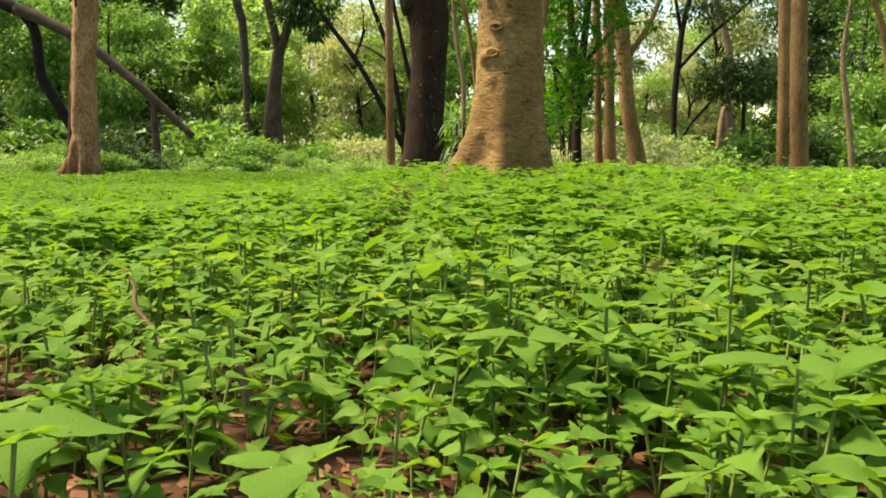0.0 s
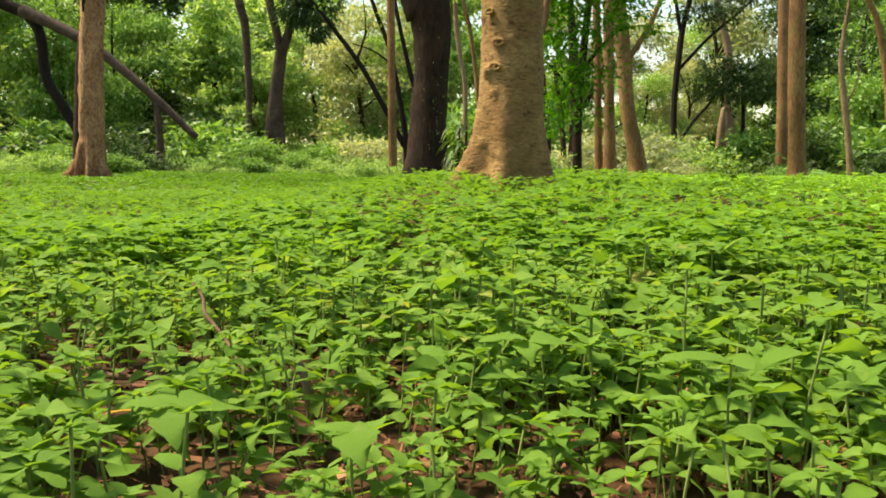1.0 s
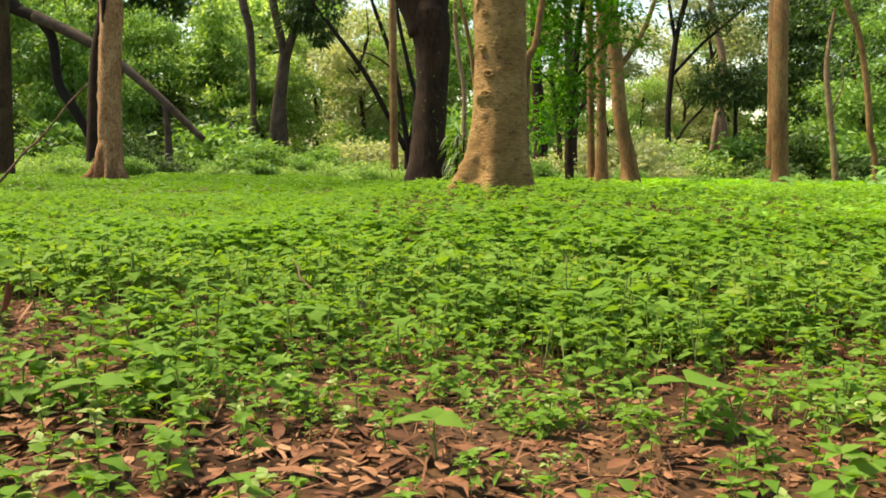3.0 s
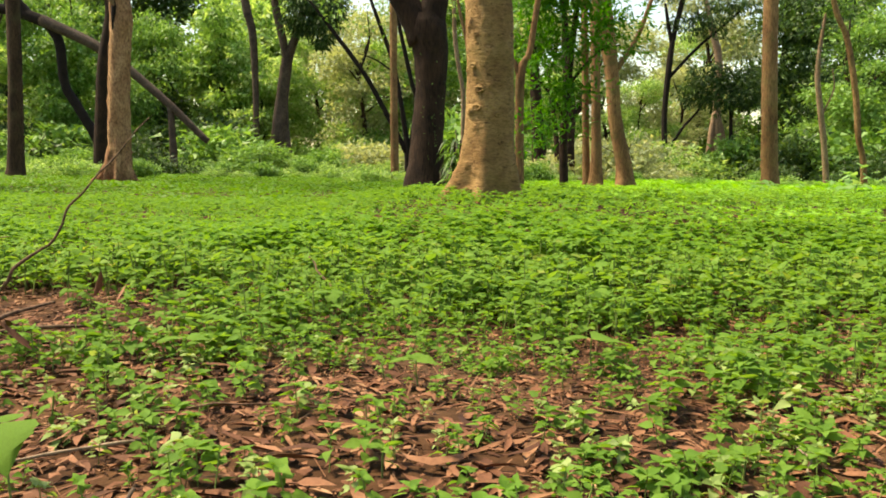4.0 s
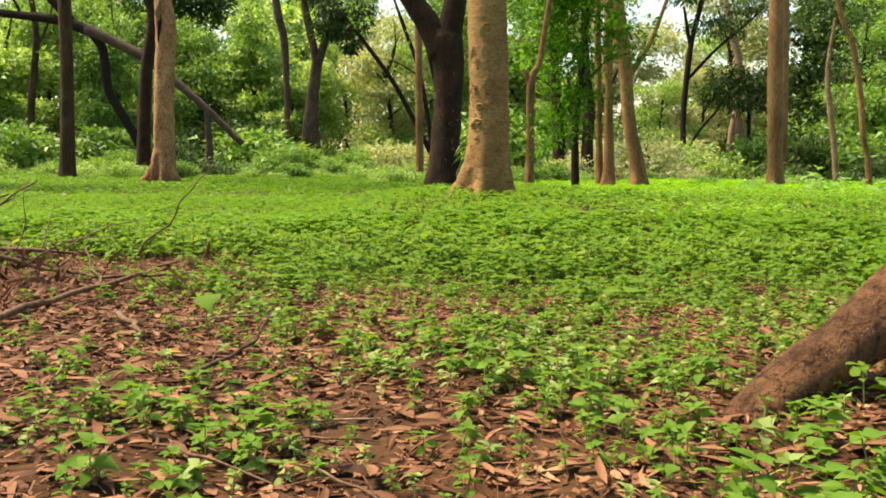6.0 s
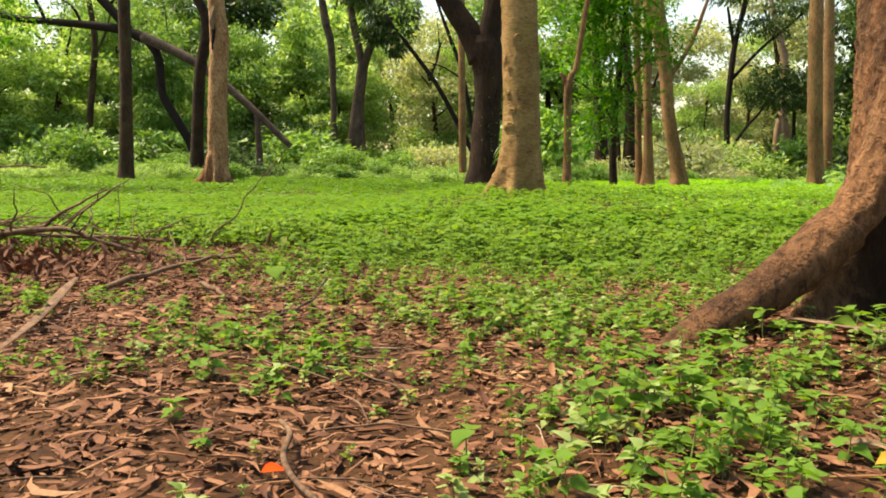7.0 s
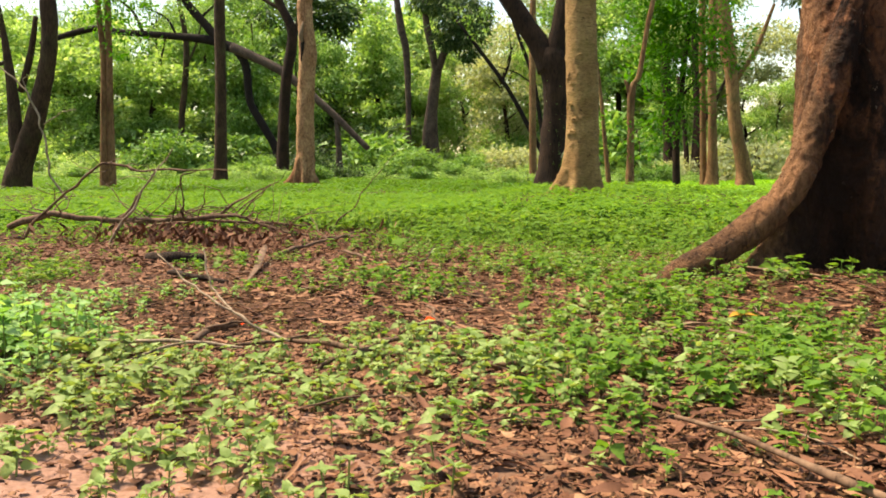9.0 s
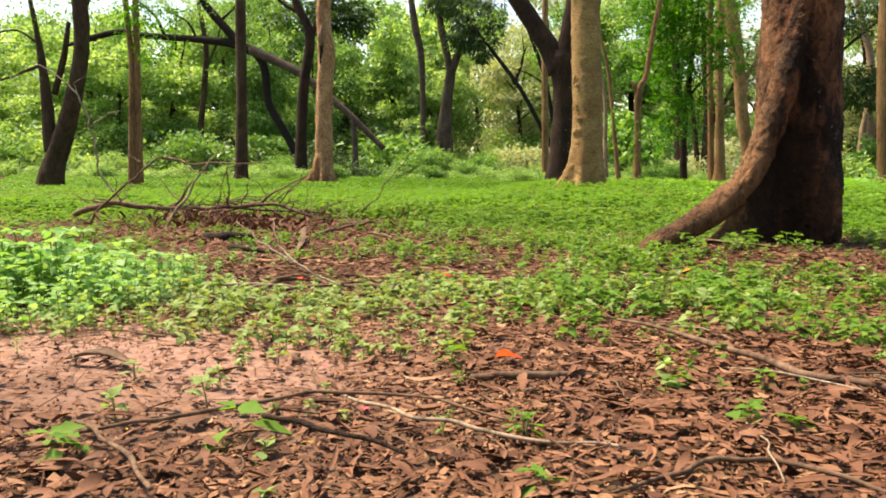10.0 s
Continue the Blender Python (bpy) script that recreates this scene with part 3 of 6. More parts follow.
# pair of a straight pole and a forked tree with dark hanging foliage
tree("straight_grey_tree", "straight grey-brown tree with a dark foot", (-11.55, 55.0),
     [(-11.51, -0.1, 0.27), (-11.57, 2.7, 0.2), (-11.58, 4.9, 0.2), (-11.74, 8.3, 0.25), (-12.13, 10.0, 0.27), (-12.7, 14.0, 0.15)], BARK_GREY, seed=6.4, sides=14,
     crown=(high_crown(-12.6, 55, 15, 3.5, 6), 900, 0.32))
tree("drooping_tree", "grey forked tree with dark drooping foliage", (-10.2, 55.2),
     [(-10.3, -0.1, 0.52), (-10.15, 2.5, 0.466), (-9.88, 4.95, 0.395), (-9.62, 6.9, 0.36)], BARK_GREY, seed=7.7, sides=16,
     limbs=[[(-9.66, 6.6, 0.3), (-9.06, 8.34, 0.253), (-8.71, 9.35, 0.25), (-8.4, 10.9, 0.2), (-8.1, 13.0, 0.1)], [(-9.62, 6.7, 0.26), (-9.95, 8.33, 0.25), (-10.32, 10.0, 0.25), (-10.7, 12.5, 0.12)],
            [(-9.5, 0.3, 0.27), (-9.75, 2.6, 0.235), (-9.79, 5.4, 0.22), (-9.6, 7.2, 0.15)]],
     crown=([(-8.2, 53.5, 9.2, 1.5, 1.0, 1.1), (-7.2, 53.5, 8.4, 0.8, 0.7, 1.2), (-7.6, 54, 10.6, 1.8, 1.3, 1.2), (-9.6, 54.5, 11.6, 1.6, 1.4, 0.9), (-6.6, 53.6, 9.6, 0.7, 0.7, 0.9)], 7000, 0.4, dict(width=0.22, droop=1.6, up=0.1)), leaf=LEAF_DARK)

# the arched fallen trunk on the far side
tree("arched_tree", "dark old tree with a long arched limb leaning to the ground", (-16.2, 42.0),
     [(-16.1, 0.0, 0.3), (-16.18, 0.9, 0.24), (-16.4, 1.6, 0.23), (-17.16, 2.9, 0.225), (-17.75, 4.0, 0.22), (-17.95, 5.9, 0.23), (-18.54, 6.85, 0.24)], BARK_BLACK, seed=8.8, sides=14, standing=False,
     limbs=[[(-18.3, 6.75, 0.25), (-18.77, 6.92, 0.29), (-20.13, 7.36, 0.25), (-22.5, 7.64, 0.2), (-25.36, 7.9, 0.17), (-26.8, 8.16, 0.17), (-28.8, 7.8, 0.18), (-30.5, 7.4, 0.08)],
            [(-19.28, 7.1, 0.24), (-20.1, 8.0, 0.24), (-21.6, 9.75, 0.22), (-22.8, 12.0, 0.12)],
            [(-24.0, 7.8, 0.1), (-24.6, 9.0, 0.08), (-25.8, 10.0, 0.05)], [(-20.6, 8.5, 0.08), (-19.4, 9.6, 0.06), (-19.0, 10.8, 0.03)], [(-22.0, 7.6, 0.08), (-22.6, 8.6, 0.06), (-24.0, 9.3, 0.03)]],
     crown=([(-25, 42, 9.8, 3.0, 1.8, 1.1), (-20.5, 42, 9.6, 2.4, 1.5, 1.0), (-29, 42, 8.9, 2.4, 1.5, 1.1), (-23, 42.5, 8.8, 2.6, 1.5, 0.6), (-17.5, 42, 9.3, 1.6, 1.3, 0.8)], 3800, 0.17, dict(hollow=0.1, clump=0.5, per=12)), leaf=LEAF_MID)
tree("fallen_tree", "weathered grey fallen tree propped on a dark stump", (-12.56, 41.6),
     [(-10.9, 0.1, 1.35, 0.15), (-11.28, 0.05, 1.71, 0.16), (-13.15, 0, 3.49, 0.19), (-15.77, 0, 5.55, 0.24), (-18.6, 0.1, 6.9, 0.27)], BARK_GREY, seed=9.2, sides=16, standing=False,
     limbs=[[(-12.5, 0.0, 0.2), (-12.55, 1.6, 0.16), (-12.64, 3.0, 0.144)]])
tree("crooked_dark_tree", "crooked dark tree with bare branching top", (-13.2, 35.0),
     [(-13.26, 0.0, 0.34), (-13.22, 1.6, 0.27), (-13.04, 4.26, 0.25), (-12.7, 6.5, 0.24), (-13.35, 8.1, 0.2), (-13.9, 10.5, 0.11)], BARK_DARK, seed=10.5, sides=16,
     limbs=[[(-12.75, 6.2, 0.13), (-12.2, 7.6, 0.09), (-11.9, 9.2, 0.05)], [(-13.2, 7.6, 0.1), (-14.2, 8.2, 0.08), (-15.2, 9.4, 0.04)]],
     crown=(high_crown(-13.5, 35, 11.2, 2.6, 9), 900, 0.24))
tree("dark_straight_tree", "straight dark brown trunk at the edge of the clearing", (-13.55, 29.0),
     [(-13.59, 0.0, 0.3), (-13.58, 0.5, 0.263), (-13.52, 2.6, 0.225), (-13.5, 3.7, 0.216), (-13.47, 7.0, 0.206), (-13.4, 11.0, 0.12)], BARK_UMBER, flare=((200, 0.1, 0.2, 0.5), (320, 0.1, 0.2, 0.5)), seed=11.1, sides=18,
     crown=(high_crown(-13.4, 29, 11.4, 2.8, 10), 1200, 0.22))
for nm, lab, bx, nodes_, sd in (
        ("slender_tree", "slender brown trunk of a close pair", -13.2, [(-13.22, 0.0, 0.16), (-13.16, 2.1, 0.111), (-13.13, 3.77, 0.085), (-13.25, 5.44, 0.083), (-13.3, 8.5, 0.05)], 12.1),
        ("slender_tree", "slender pale trunk of a close pair", -12.98, [(-13.0, 0.0, 0.13), (-12.97, 2.1, 0.095), (-12.94, 3.77, 0.093), (-12.93, 5.43, 0.09), (-12.9, 8.5, 0.05)], 12.8)):
    tree(nm, lab, (bx, 20.3), nodes_, BARK_BROWN, seed=sd, sides=12, group="slender pair", leaf=LEAF_FERN, crown=(high_crown(bx, 20.3, 8.6, 1.2, int(sd)) + [(bx + 0.7, 20.5, 4.0, 0.7, 0.6, 0.35), (bx + 0.3, 20.4, 4.9, 1.2, 0.9, 0.45)], 1100, 0.15))
tree("leaning_dark_tree", "thick leaning dark tree with a broken side stem", (-14.5, 18.2),
     [(-14.6, 0.0, 0.4), (-14.41, 0.55, 0.339), (-14.0, 1.5, 0.283), (-13.6, 2.75, 0.23), (-13.37, 3.83, 0.212), (-13.39, 5.05, 0.215), (-13.6, 7.5, 0.14)], BARK_UMBER, seed=13.3, sides=22, rough=0.09,
     limbs=[[(-14.45, 0.9, 0.22), (-14.5, 1.4, 0.2), (-14.58, 2.78, 0.14), (-14.73, 4.04, 0.085), (-14.94, 5.2, 0.06), (-15.2, 6.5, 0.03)], [(-14.3, 2.5, 0.09), (-13.94, 3.54, 0.089), (-13.75, 4.47, 0.06)],
            [(-14.55, 3.35, 0.06), (-15.15, 3.17, 0.046), (-15.98, 2.92, 0.03)], [(-14.7, 3.9, 0.04), (-15.4, 4.3, 0.03), (-16.3, 4.2, 0.015)], [(-13.4, 4.6, 0.07), (-13.0, 5.3, 0.05), (-12.9, 6.2, 0.02)]],
     crown=([(-15.6, 18.3, 4.7, 1.4, 1.1, 0.6), (-14.3, 18.3, 5.2, 1.2, 1.0, 0.5), (-15.4, 18.3, 6.0, 1.8, 1.4, 0.9), (-13.3, 18.3, 7.8, 2.4, 2.0, 1.3), (-15.2, 18.2, 2.9, 0.7, 0.6, 0.4)], 3600, 0.1, dict(hollow=0.15, clump=0.4)), leaf=LEAF_MID)

tree("thin_dark_tree", "thin dark trunk among pale green foliage", (-25.0, 48.0),
     [(-25.1, 0.0, 0.25), (-25.01, 1.95, 0.214), (-24.87, 3.78, 0.2), (-24.62, 5.6, 0.195), (-24.47, 8.12, 0.18), (-24.93, 11.0, 0.12)], BARK_UMBER, seed=12.4, sides=12,
     limbs=[[(-24.55, 6.6, 0.09), (-23.8, 8.0, 0.07), (-23.2, 10.0, 0.03)]], crown=(high_crown(-24.8, 48, 11.0, 2.4, 12), 900, 0.24), leaf=LEAF_LIGHT)

# the group of tall stems on the other side
tree("tall_tan_stem", "tall tan stem with a flared foot in a close group", (5.1, 28.0),
     [(5.12, -0.1, 0.22), (5.1, 0.4, 0.189), (5.04, 1.9, 0.146), (4.97, 3.5, 0.147), (4.93, 5.15, 0.155), (4.9, 10.0, 0.08)], BARK_BROWN, flare=((190, 0.22, 0.25, 0.5), (300, 0.12, 0.25, 0.5)), seed=14.4, sides=18, group="tall stems",
     crown=(high_crown(4.9, 28, 10.4, 1.8, 14), 700, 0.2))
tree("tall_tan_stem", "thin tan stem in a close group", (4.83, 28.3),
     [(4.87, -0.1, 0.16), (4.82, 0.6, 0.121), (4.73, 2.74, 0.105), (4.62, 5.18, 0.115), (4.5, 10.0, 0.06)], BARK_BROWN, seed=15.2, sides=14, group="tall stems", crown=(high_crown(4.5, 28.3, 10.4, 1.5, 15), 500, 0.2))
tree("leaning_tan_stem", "tan stem leaning away with a swollen foot", (6.86, 32.0),
     [(6.88, -0.25, 0.36), (6.8, 0.6, 0.291), (6.45, 2.14, 0.25), (6.23, 4.04, 0.251), (5.9, 5.9, 0.32), (5.5, 8.4, 0.2), (5.3, 11.0, 0.1)], BARK_BROWN, flare=((330, 0.16, 0.25, 0.45), (230, 0.14, 0.2, 0.4)), seed=16.9, sides=24, group="tall stems",
     limbs=[[(6.3, 3.7, 0.1), (7.1, 5.0, 0.09), (7.7, 6.7, 0.06)]], crown=(high_crown(5.3, 32, 11.2, 2.2, 16), 700, 0.22))
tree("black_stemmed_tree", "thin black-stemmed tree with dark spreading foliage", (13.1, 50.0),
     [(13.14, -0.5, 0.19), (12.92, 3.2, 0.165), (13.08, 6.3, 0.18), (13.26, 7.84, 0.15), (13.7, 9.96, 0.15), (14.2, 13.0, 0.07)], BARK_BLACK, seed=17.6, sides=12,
     limbs=[[(13.05, 1.1, 0.09), (13.95, 2.62, 0.083), (14.8, 3.62, 0.067), (15.6, 4.9, 0.04)], [(13.1, 5.5, 0.1), (14.69, 7.24, 0.084), (16.63, 8.94, 0.068), (18.0, 10.4, 0.03)], [(13.2, 7.1, 0.1), (12.93, 8.44, 0.1), (12.7, 9.6, 0.07)],
            [(16.94, -0.28, 0.13), (16.8, 1.67, 0.113), (16.66, 4.8, 0.09)]],
     crown=([(15.3, 49.5, 5.4, 1.6, 1.3, 1.1), (17.3, 49.5, 5.0, 1.7, 1.3, 1.2), (16.2, 49.5, 4.2, 2.0, 1.2, 0.7), (14.3, 49.6, 4.6, 0.9, 0.8, 0.8), (14.6, 49.8, 8.4, 1.8, 1.2, 0.7), (16.4, 49.8, 9.6, 1.6, 1.2, 0.8), (12.9, 50, 10.6, 1.6, 1.4, 0.9)], 6500, 0.34, dict(width=0.24, droop=0.8, up=0.3, hollow=0.2)), leaf=LEAF_DARK)
tree("brown_straight_tree", "straight brown tree with a smooth trunk", (10.5, 28.0),
     [(10.57, -0.05, 0.32), (10.52, 0.64, 0.25), (10.39, 2.8, 0.235), (10.3, 5.2, 0.221), (10.2, 10.0, 0.13)], BARK_BROWN, flare=((240, 0.16, 0.25, 0.4), (320, 0.18, 0.2, 0.4), (180, 0.1, 0.2, 0.3)), seed=18.3, sides=28, crown=(high_crown(10.2, 28, 10.4, 2.6, 18), 1000, 0.22))
tree("far_brown_tree", "brown tree standing farther back with a straight trunk", (16.9, 45.0),
     [(16.9, -0.3, 0.32), (16.93, 0.76, 0.26), (16.82, 4.37, 0.26), (16.65, 8.46, 0.25), (16.5, 13.0, 0.12)], BARK_BROWN, seed=19.4, sides=16, crown=(high_crown(16.5, 45, 13.4, 3.0, 19), 800, 0.28))
tree("thin_yellow_tree", "thin pale yellowish trunk with a bent top", (15.5, 35.0),
     [(15.57, -0.3, 0.13), (15.36, 1.36, 0.12), (15.12, 2.83, 0.119), (14.92, 4.4, 0.096), (15.1, 6.5, 0.05)], BARK_PALE, seed=20.2, sides=10, limbs=[[(15.2, 2.6, 0.04), (15.6, 3.6, 0.03), (15.5, 4.4, 0.02)]], crown=([(15.1, 35, 6.6, 1.6, 1.4, 1.2), (16.0, 35, 5.0, 1.1, 1, 0.9)], 700, 0.22), leaf=LEAF_DARK)
tree("curved_grey_tree", "thin curved grey-brown tree", (14.5, 30.0),
     [(14.55, -0.3, 0.12), (14.42, 0.87, 0.103), (14.22, 1.6, 0.103), (14.04, 3.0, 0.103), (13.65, 4.76, 0.1), (13.24, 5.65, 0.1), (12.8, 7.2, 0.05)], BARK_BROWN, seed=21.2, sides=10, crown=(high_crown(12.8, 30, 7.9, 1.4, 21), 600, 0.2), leaf=LEAF_LIGHT)
tree("hooked_sapling", "thin brown sapling with a hooked bend", (1.86, 19.0),
     [(1.86, 0.0, 0.13), (1.86, 0.75, 0.092), (1.84, 1.9, 0.09), (1.85, 2.35, 0.097), (1.9, 2.6, 0.08), (2.02, 2.82, 0.068), (2.11, 3.44, 0.061), (2.19, 4.0, 0.061), (2.32, 4.7, 0.06), (2.6, 6.5, 0.03)], BARK_BROWN, seed=22.5, sides=12,
     limbs=[[(1.84, 2.3, 0.07), (1.74, 2.55, 0.05), (1.68, 2.68, 0.03)]], crown=([(2.4, 19, 6.4, 1.3, 1.2, 1.0), (1.5, 18.9, 1.5, 0.55, 0.5, 0.5), (2.2, 18.9, 0.9, 0.5, 0.5, 0.35)], 700, 0.13), leaf=LEAF_FERN)
tree("feathery_tree", "young tree with bright green feathery foliage", (3.4, 23.5),
     [(3.45, -0.1, 0.12), (3.4, 1.4, 0.1), (3.5, 3.0, 0.09), (3.7, 5.2, 0.06), (3.8, 7.0, 0.03)], BARK_DARK, seed=23.1, sides=12,
     limbs=[[(3.4, 1.8, 0.05), (2.8, 2.6, 0.03), (2.2, 3.0, 0.015)], [(3.5, 2.6, 0.05), (4.2, 3.4, 0.03), (4.8, 3.6, 0.015)]],
     crown=([(3.1, 22.6, 4.6, 1.3, 1.0, 0.7), (2.6, 22.7, 3.3, 0.9, 0.7, 0.6), (4.0, 22.7, 3.9, 1.1, 0.9, 0.9), (3.4, 22.6, 2.4, 0.8, 0.7, 0.6), (3.2, 22.8, 1.5, 0.8, 0.6, 0.5), (3.9, 22.7, 5.6, 1.5, 1.0, 1.0), (2.6, 22.7, 5.9, 1.1, 1.0, 0.9), (2.5, 22.6, 4.6, 0.7, 0.6, 0.7)], 6000, 0.2, dict(width=0.34, droop=0.15, up=1.0, clump=0.5, per=44, hollow=0.1)), leaf=LEAF_FERN)
tree("dark_thick_tree", "thick dark trunk half hidden by foliage", (6.3, 42.0),
     [(6.3, -0.3, 0.36), (6.28, 1.4, 0.293), (6.31, 3.2, 0.267), (6.1, 5.25, 0.215), (5.8, 9.0, 0.1)], BARK_DARK, seed=24.1, sides=14, limbs=[[(5.81, -0.2, 0.14), (5.72, 1.45, 0.126), (5.55, 2.8, 0.112), (5.2, 5.0, 0.08)], [(6.3, 2.4, 0.12), (7.0, 3.6, 0.1), (7.8, 5.5, 0.05)]],
     crown=(high_crown(5.8, 42, 8.4, 2.6, 24), 1200, 0.24))
tree("dark_thick_tree", "thick dark trunk behind feathery leaves", (5.25, 45.0),
     [(5.31, -0.2, 0.42), (5.17, 1.8, 0.353), (4.92, 4.8, 0.258), (4.6, 8.5, 0.13)], BARK_DARK, seed=25.1, sides=14, crown=(high_crown(4.6, 45, 8.4, 2.6, 25), 1200, 0.24))
tree("pale_dead_tree", "pale pinkish dead tree with stringy bark", (18.6, 58.0),
     [(18.7, -0.5, 0.3), (18.65, 1.55, 0.26), (18.55, 3.0, 0.25), (18.48, 4.4, 0.26), (18.49, 7.35, 0.25), (17.82, 9.83, 0.22), (17.4, 11.5, 0.15)], BARK_PALE, seed=26.2, sides=16, rough=0.12, grain=1.4,
     limbs=[[(18.4, 4.2, 0.2), (18.15, 2.2, 0.2), (18.05, -0.4, 0.22)], [(18.55, 3.9, 0.2), (19.05, 2.0, 0.2), (19.2, -0.4, 0.24)], [(18.5, 3.6, 0.12), (18.35, 1.8, 0.15), (18.4, -0.4, 0.16)]])
tree("thin_sapling", "thin bent grey sapling", (1.6, 30.0),
     [(1.62, -0.1, 0.1), (1.43, 1.45, 0.079), (1.24, 3.17, 0.068), (1.04, 4.46, 0.066), (0.76, 5.6, 0.05), (0.5, 7.0, 0.03)], BARK_BROWN, seed=27.2, sides=10, crown=([(0.6, 30, 6.9, 1.0, 0.9, 0.8)], 260, 0.16), leaf=LEAF_LIGHT)
tree("thin_sapling", "thin pale sapling in front of a bright gap", (1.1, 35.0),
     [(1.13, -0.1, 0.12), (1.07, 1.6, 0.097), (1.03, 3.3, 0.087), (0.8, 4.55, 0.087), (0.66, 5.8, 0.085), (0.6, 8.0, 0.04)], BARK_PALE, seed=28.2, sides=10, crown=([(1.3, 35, 6.2, 1.0, 0.9, 1.0), (0.5, 35, 8.0, 1.2, 1.0, 0.9)], 420, 0.18), leaf=LEAF_LIGHT)

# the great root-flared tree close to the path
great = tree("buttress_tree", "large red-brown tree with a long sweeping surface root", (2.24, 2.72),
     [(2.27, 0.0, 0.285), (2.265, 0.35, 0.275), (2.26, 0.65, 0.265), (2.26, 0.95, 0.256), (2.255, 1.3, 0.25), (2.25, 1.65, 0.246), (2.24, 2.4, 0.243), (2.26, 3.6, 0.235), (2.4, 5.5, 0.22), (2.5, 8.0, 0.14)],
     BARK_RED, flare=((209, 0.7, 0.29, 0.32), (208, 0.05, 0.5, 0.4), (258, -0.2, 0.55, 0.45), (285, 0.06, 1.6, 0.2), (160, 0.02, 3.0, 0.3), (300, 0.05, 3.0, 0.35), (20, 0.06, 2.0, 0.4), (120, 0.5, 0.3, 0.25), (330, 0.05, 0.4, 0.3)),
     limbs=[[(2.3, 5.2, 0.14), (3.3, 6.6, 0.1), (4.6, 7.6, 0.05)], [(2.45, 5.9, 0.13), (1.5, 7.2, 0.09), (0.6, 8.0, 0.04)], [(2.5, 7.6, 0.13), (2.6, 9.0, 0.08), (2.5, 10.2, 0.04)]],
     crown=(high_crown(2.5, 2.72, 9.2, 3.2, 29), 3600, 0.16), sides=160, rough=0.055, knobs=0.04, seed=29.4, grain=4.0, steps=18)
root_nodes = [(2.27, 2.56, 2.3, 0.085), (2.24, 2.54, 1.8, 0.095), (2.2, 2.52, 1.45, 0.1), (2.14, 2.5, 1.2, 0.105), (2.085, 2.485, 1.0, 0.108), (2.02, 2.465, 0.78, 0.105), (1.945, 2.43, 0.59, 0.1), (1.83, 2.39, 0.42, 0.094), (1.66, 2.34, 0.28, 0.088), (1.49, 2.25, 0.175, 0.078), (1.33, 2.17, 0.1, 0.068), (1.21, 2.1, 0.03, 0.055), (1.08, 2.03, -0.06, 0.035)]
gz = great.location
trunk = [o for o in great.children if o.name.startswith("trunk")][0]
ridge = tube([(a - gz[0], b - gz[1], c - gz[2], r * 0.84) for a, b, c, r in root_nodes[:10]], 32, 9, 0.1, 4.0, 7.0)
low_root = tube([(a - gz[0], b - gz[1], c - gz[2], r) for a, b, c, r in root_nodes[7:]], 28, 9, 0.1, 4.0, 7.0)
tv = np.array([v.co[:] for v in trunk.data.vertices])
tf = np.array([p.vertices[:] for p in trunk.data.polygons])
top = len(tv)
rim = [(top, top - 160 + (a + 1) % 160, top - 160 + a) for a in range(160)] + [(top + 1, a, (a + 1) % 160) for a in range(160)]
whole = joined([(np.vstack([tv, tv[-160:].mean(0), tv[:160].mean(0)]), np.concatenate([tf, np.array(rim)])), ridge])
trunk.data = raw_mesh("trunk", *whole)
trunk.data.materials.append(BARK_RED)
grow = trunk.modifiers.new("grown_together", "REMESH")
grow.mode, grow.voxel_size, grow.use_smooth_shade = "VOXEL", 0.011, True
fillet = trunk.modifiers.new("fillet", "SMOOTH")
fillet.factor, fillet.iterations = 0.5, 11
warts = bpy.data.textures.new("bark_relief", "CLOUDS")
warts.noise_scale, warts.noise_depth = 0.04, 4
bumps = trunk.modifiers.new("bark_relief", "DISPLACE")
bumps.texture, bumps.strength, bumps.mid_level = warts, 0.026, 0.5
part("root", raw_mesh("root", *low_root), BARK_ROOT, great, "long sweeping surface root with paler brown bark")


def strap_plant(base, n, seed):
    """A clump of arching strap leaves."""
    g = np.random.default_rng(seed)
    t = thing("strap_plant", (*base, float(ground_z(*base))), "clump of arching green strap leaves beside the dark trunk", "plant")
    part("stem", raw_mesh("stem", *tube([(0, 0, -0.05, 0.03), (0.03, 0, 0.5, 0.025), (0.05, 0, 1.1, 0.015)], 8, 4, 0.1)), BARK_DARK, t)
    for k in range(n):
        a, ln, z0 = g.uniform(0, 6.28), g.uniform(0.3, 0.6), g.uniform(0.15, 1.1)
        c, s_ = math.cos(a), math.sin(a)
        v, f = [], []
        for i, q in enumerate(np.linspace(0, 1, 6)):
            r, z, w = q * ln * 0.75, z0 + 0.55 * q * ln - 0.95 * q * q * ln, 0.026 * math.sin(math.pi * (0.12 + 0.88 * q)) + 0.002
            v += [(r * c - w * s_, r * s_ + w * c, z + w * 0.5), (r * c, r * s_, z), (r * c + w * s_, r * s_ - w * c, z + w * 0.5)]
            if i:
                b = 3 * i
                f += [(b - 3, b - 2, b + 1), (b - 3, b + 1, b), (b - 2, b - 1, b + 2), (b - 2, b + 2, b + 1)]
        part("leaf", raw_mesh("leaf", v, f), LEAF_DARK if k % 3 else LEAF_MID, t)
    return t


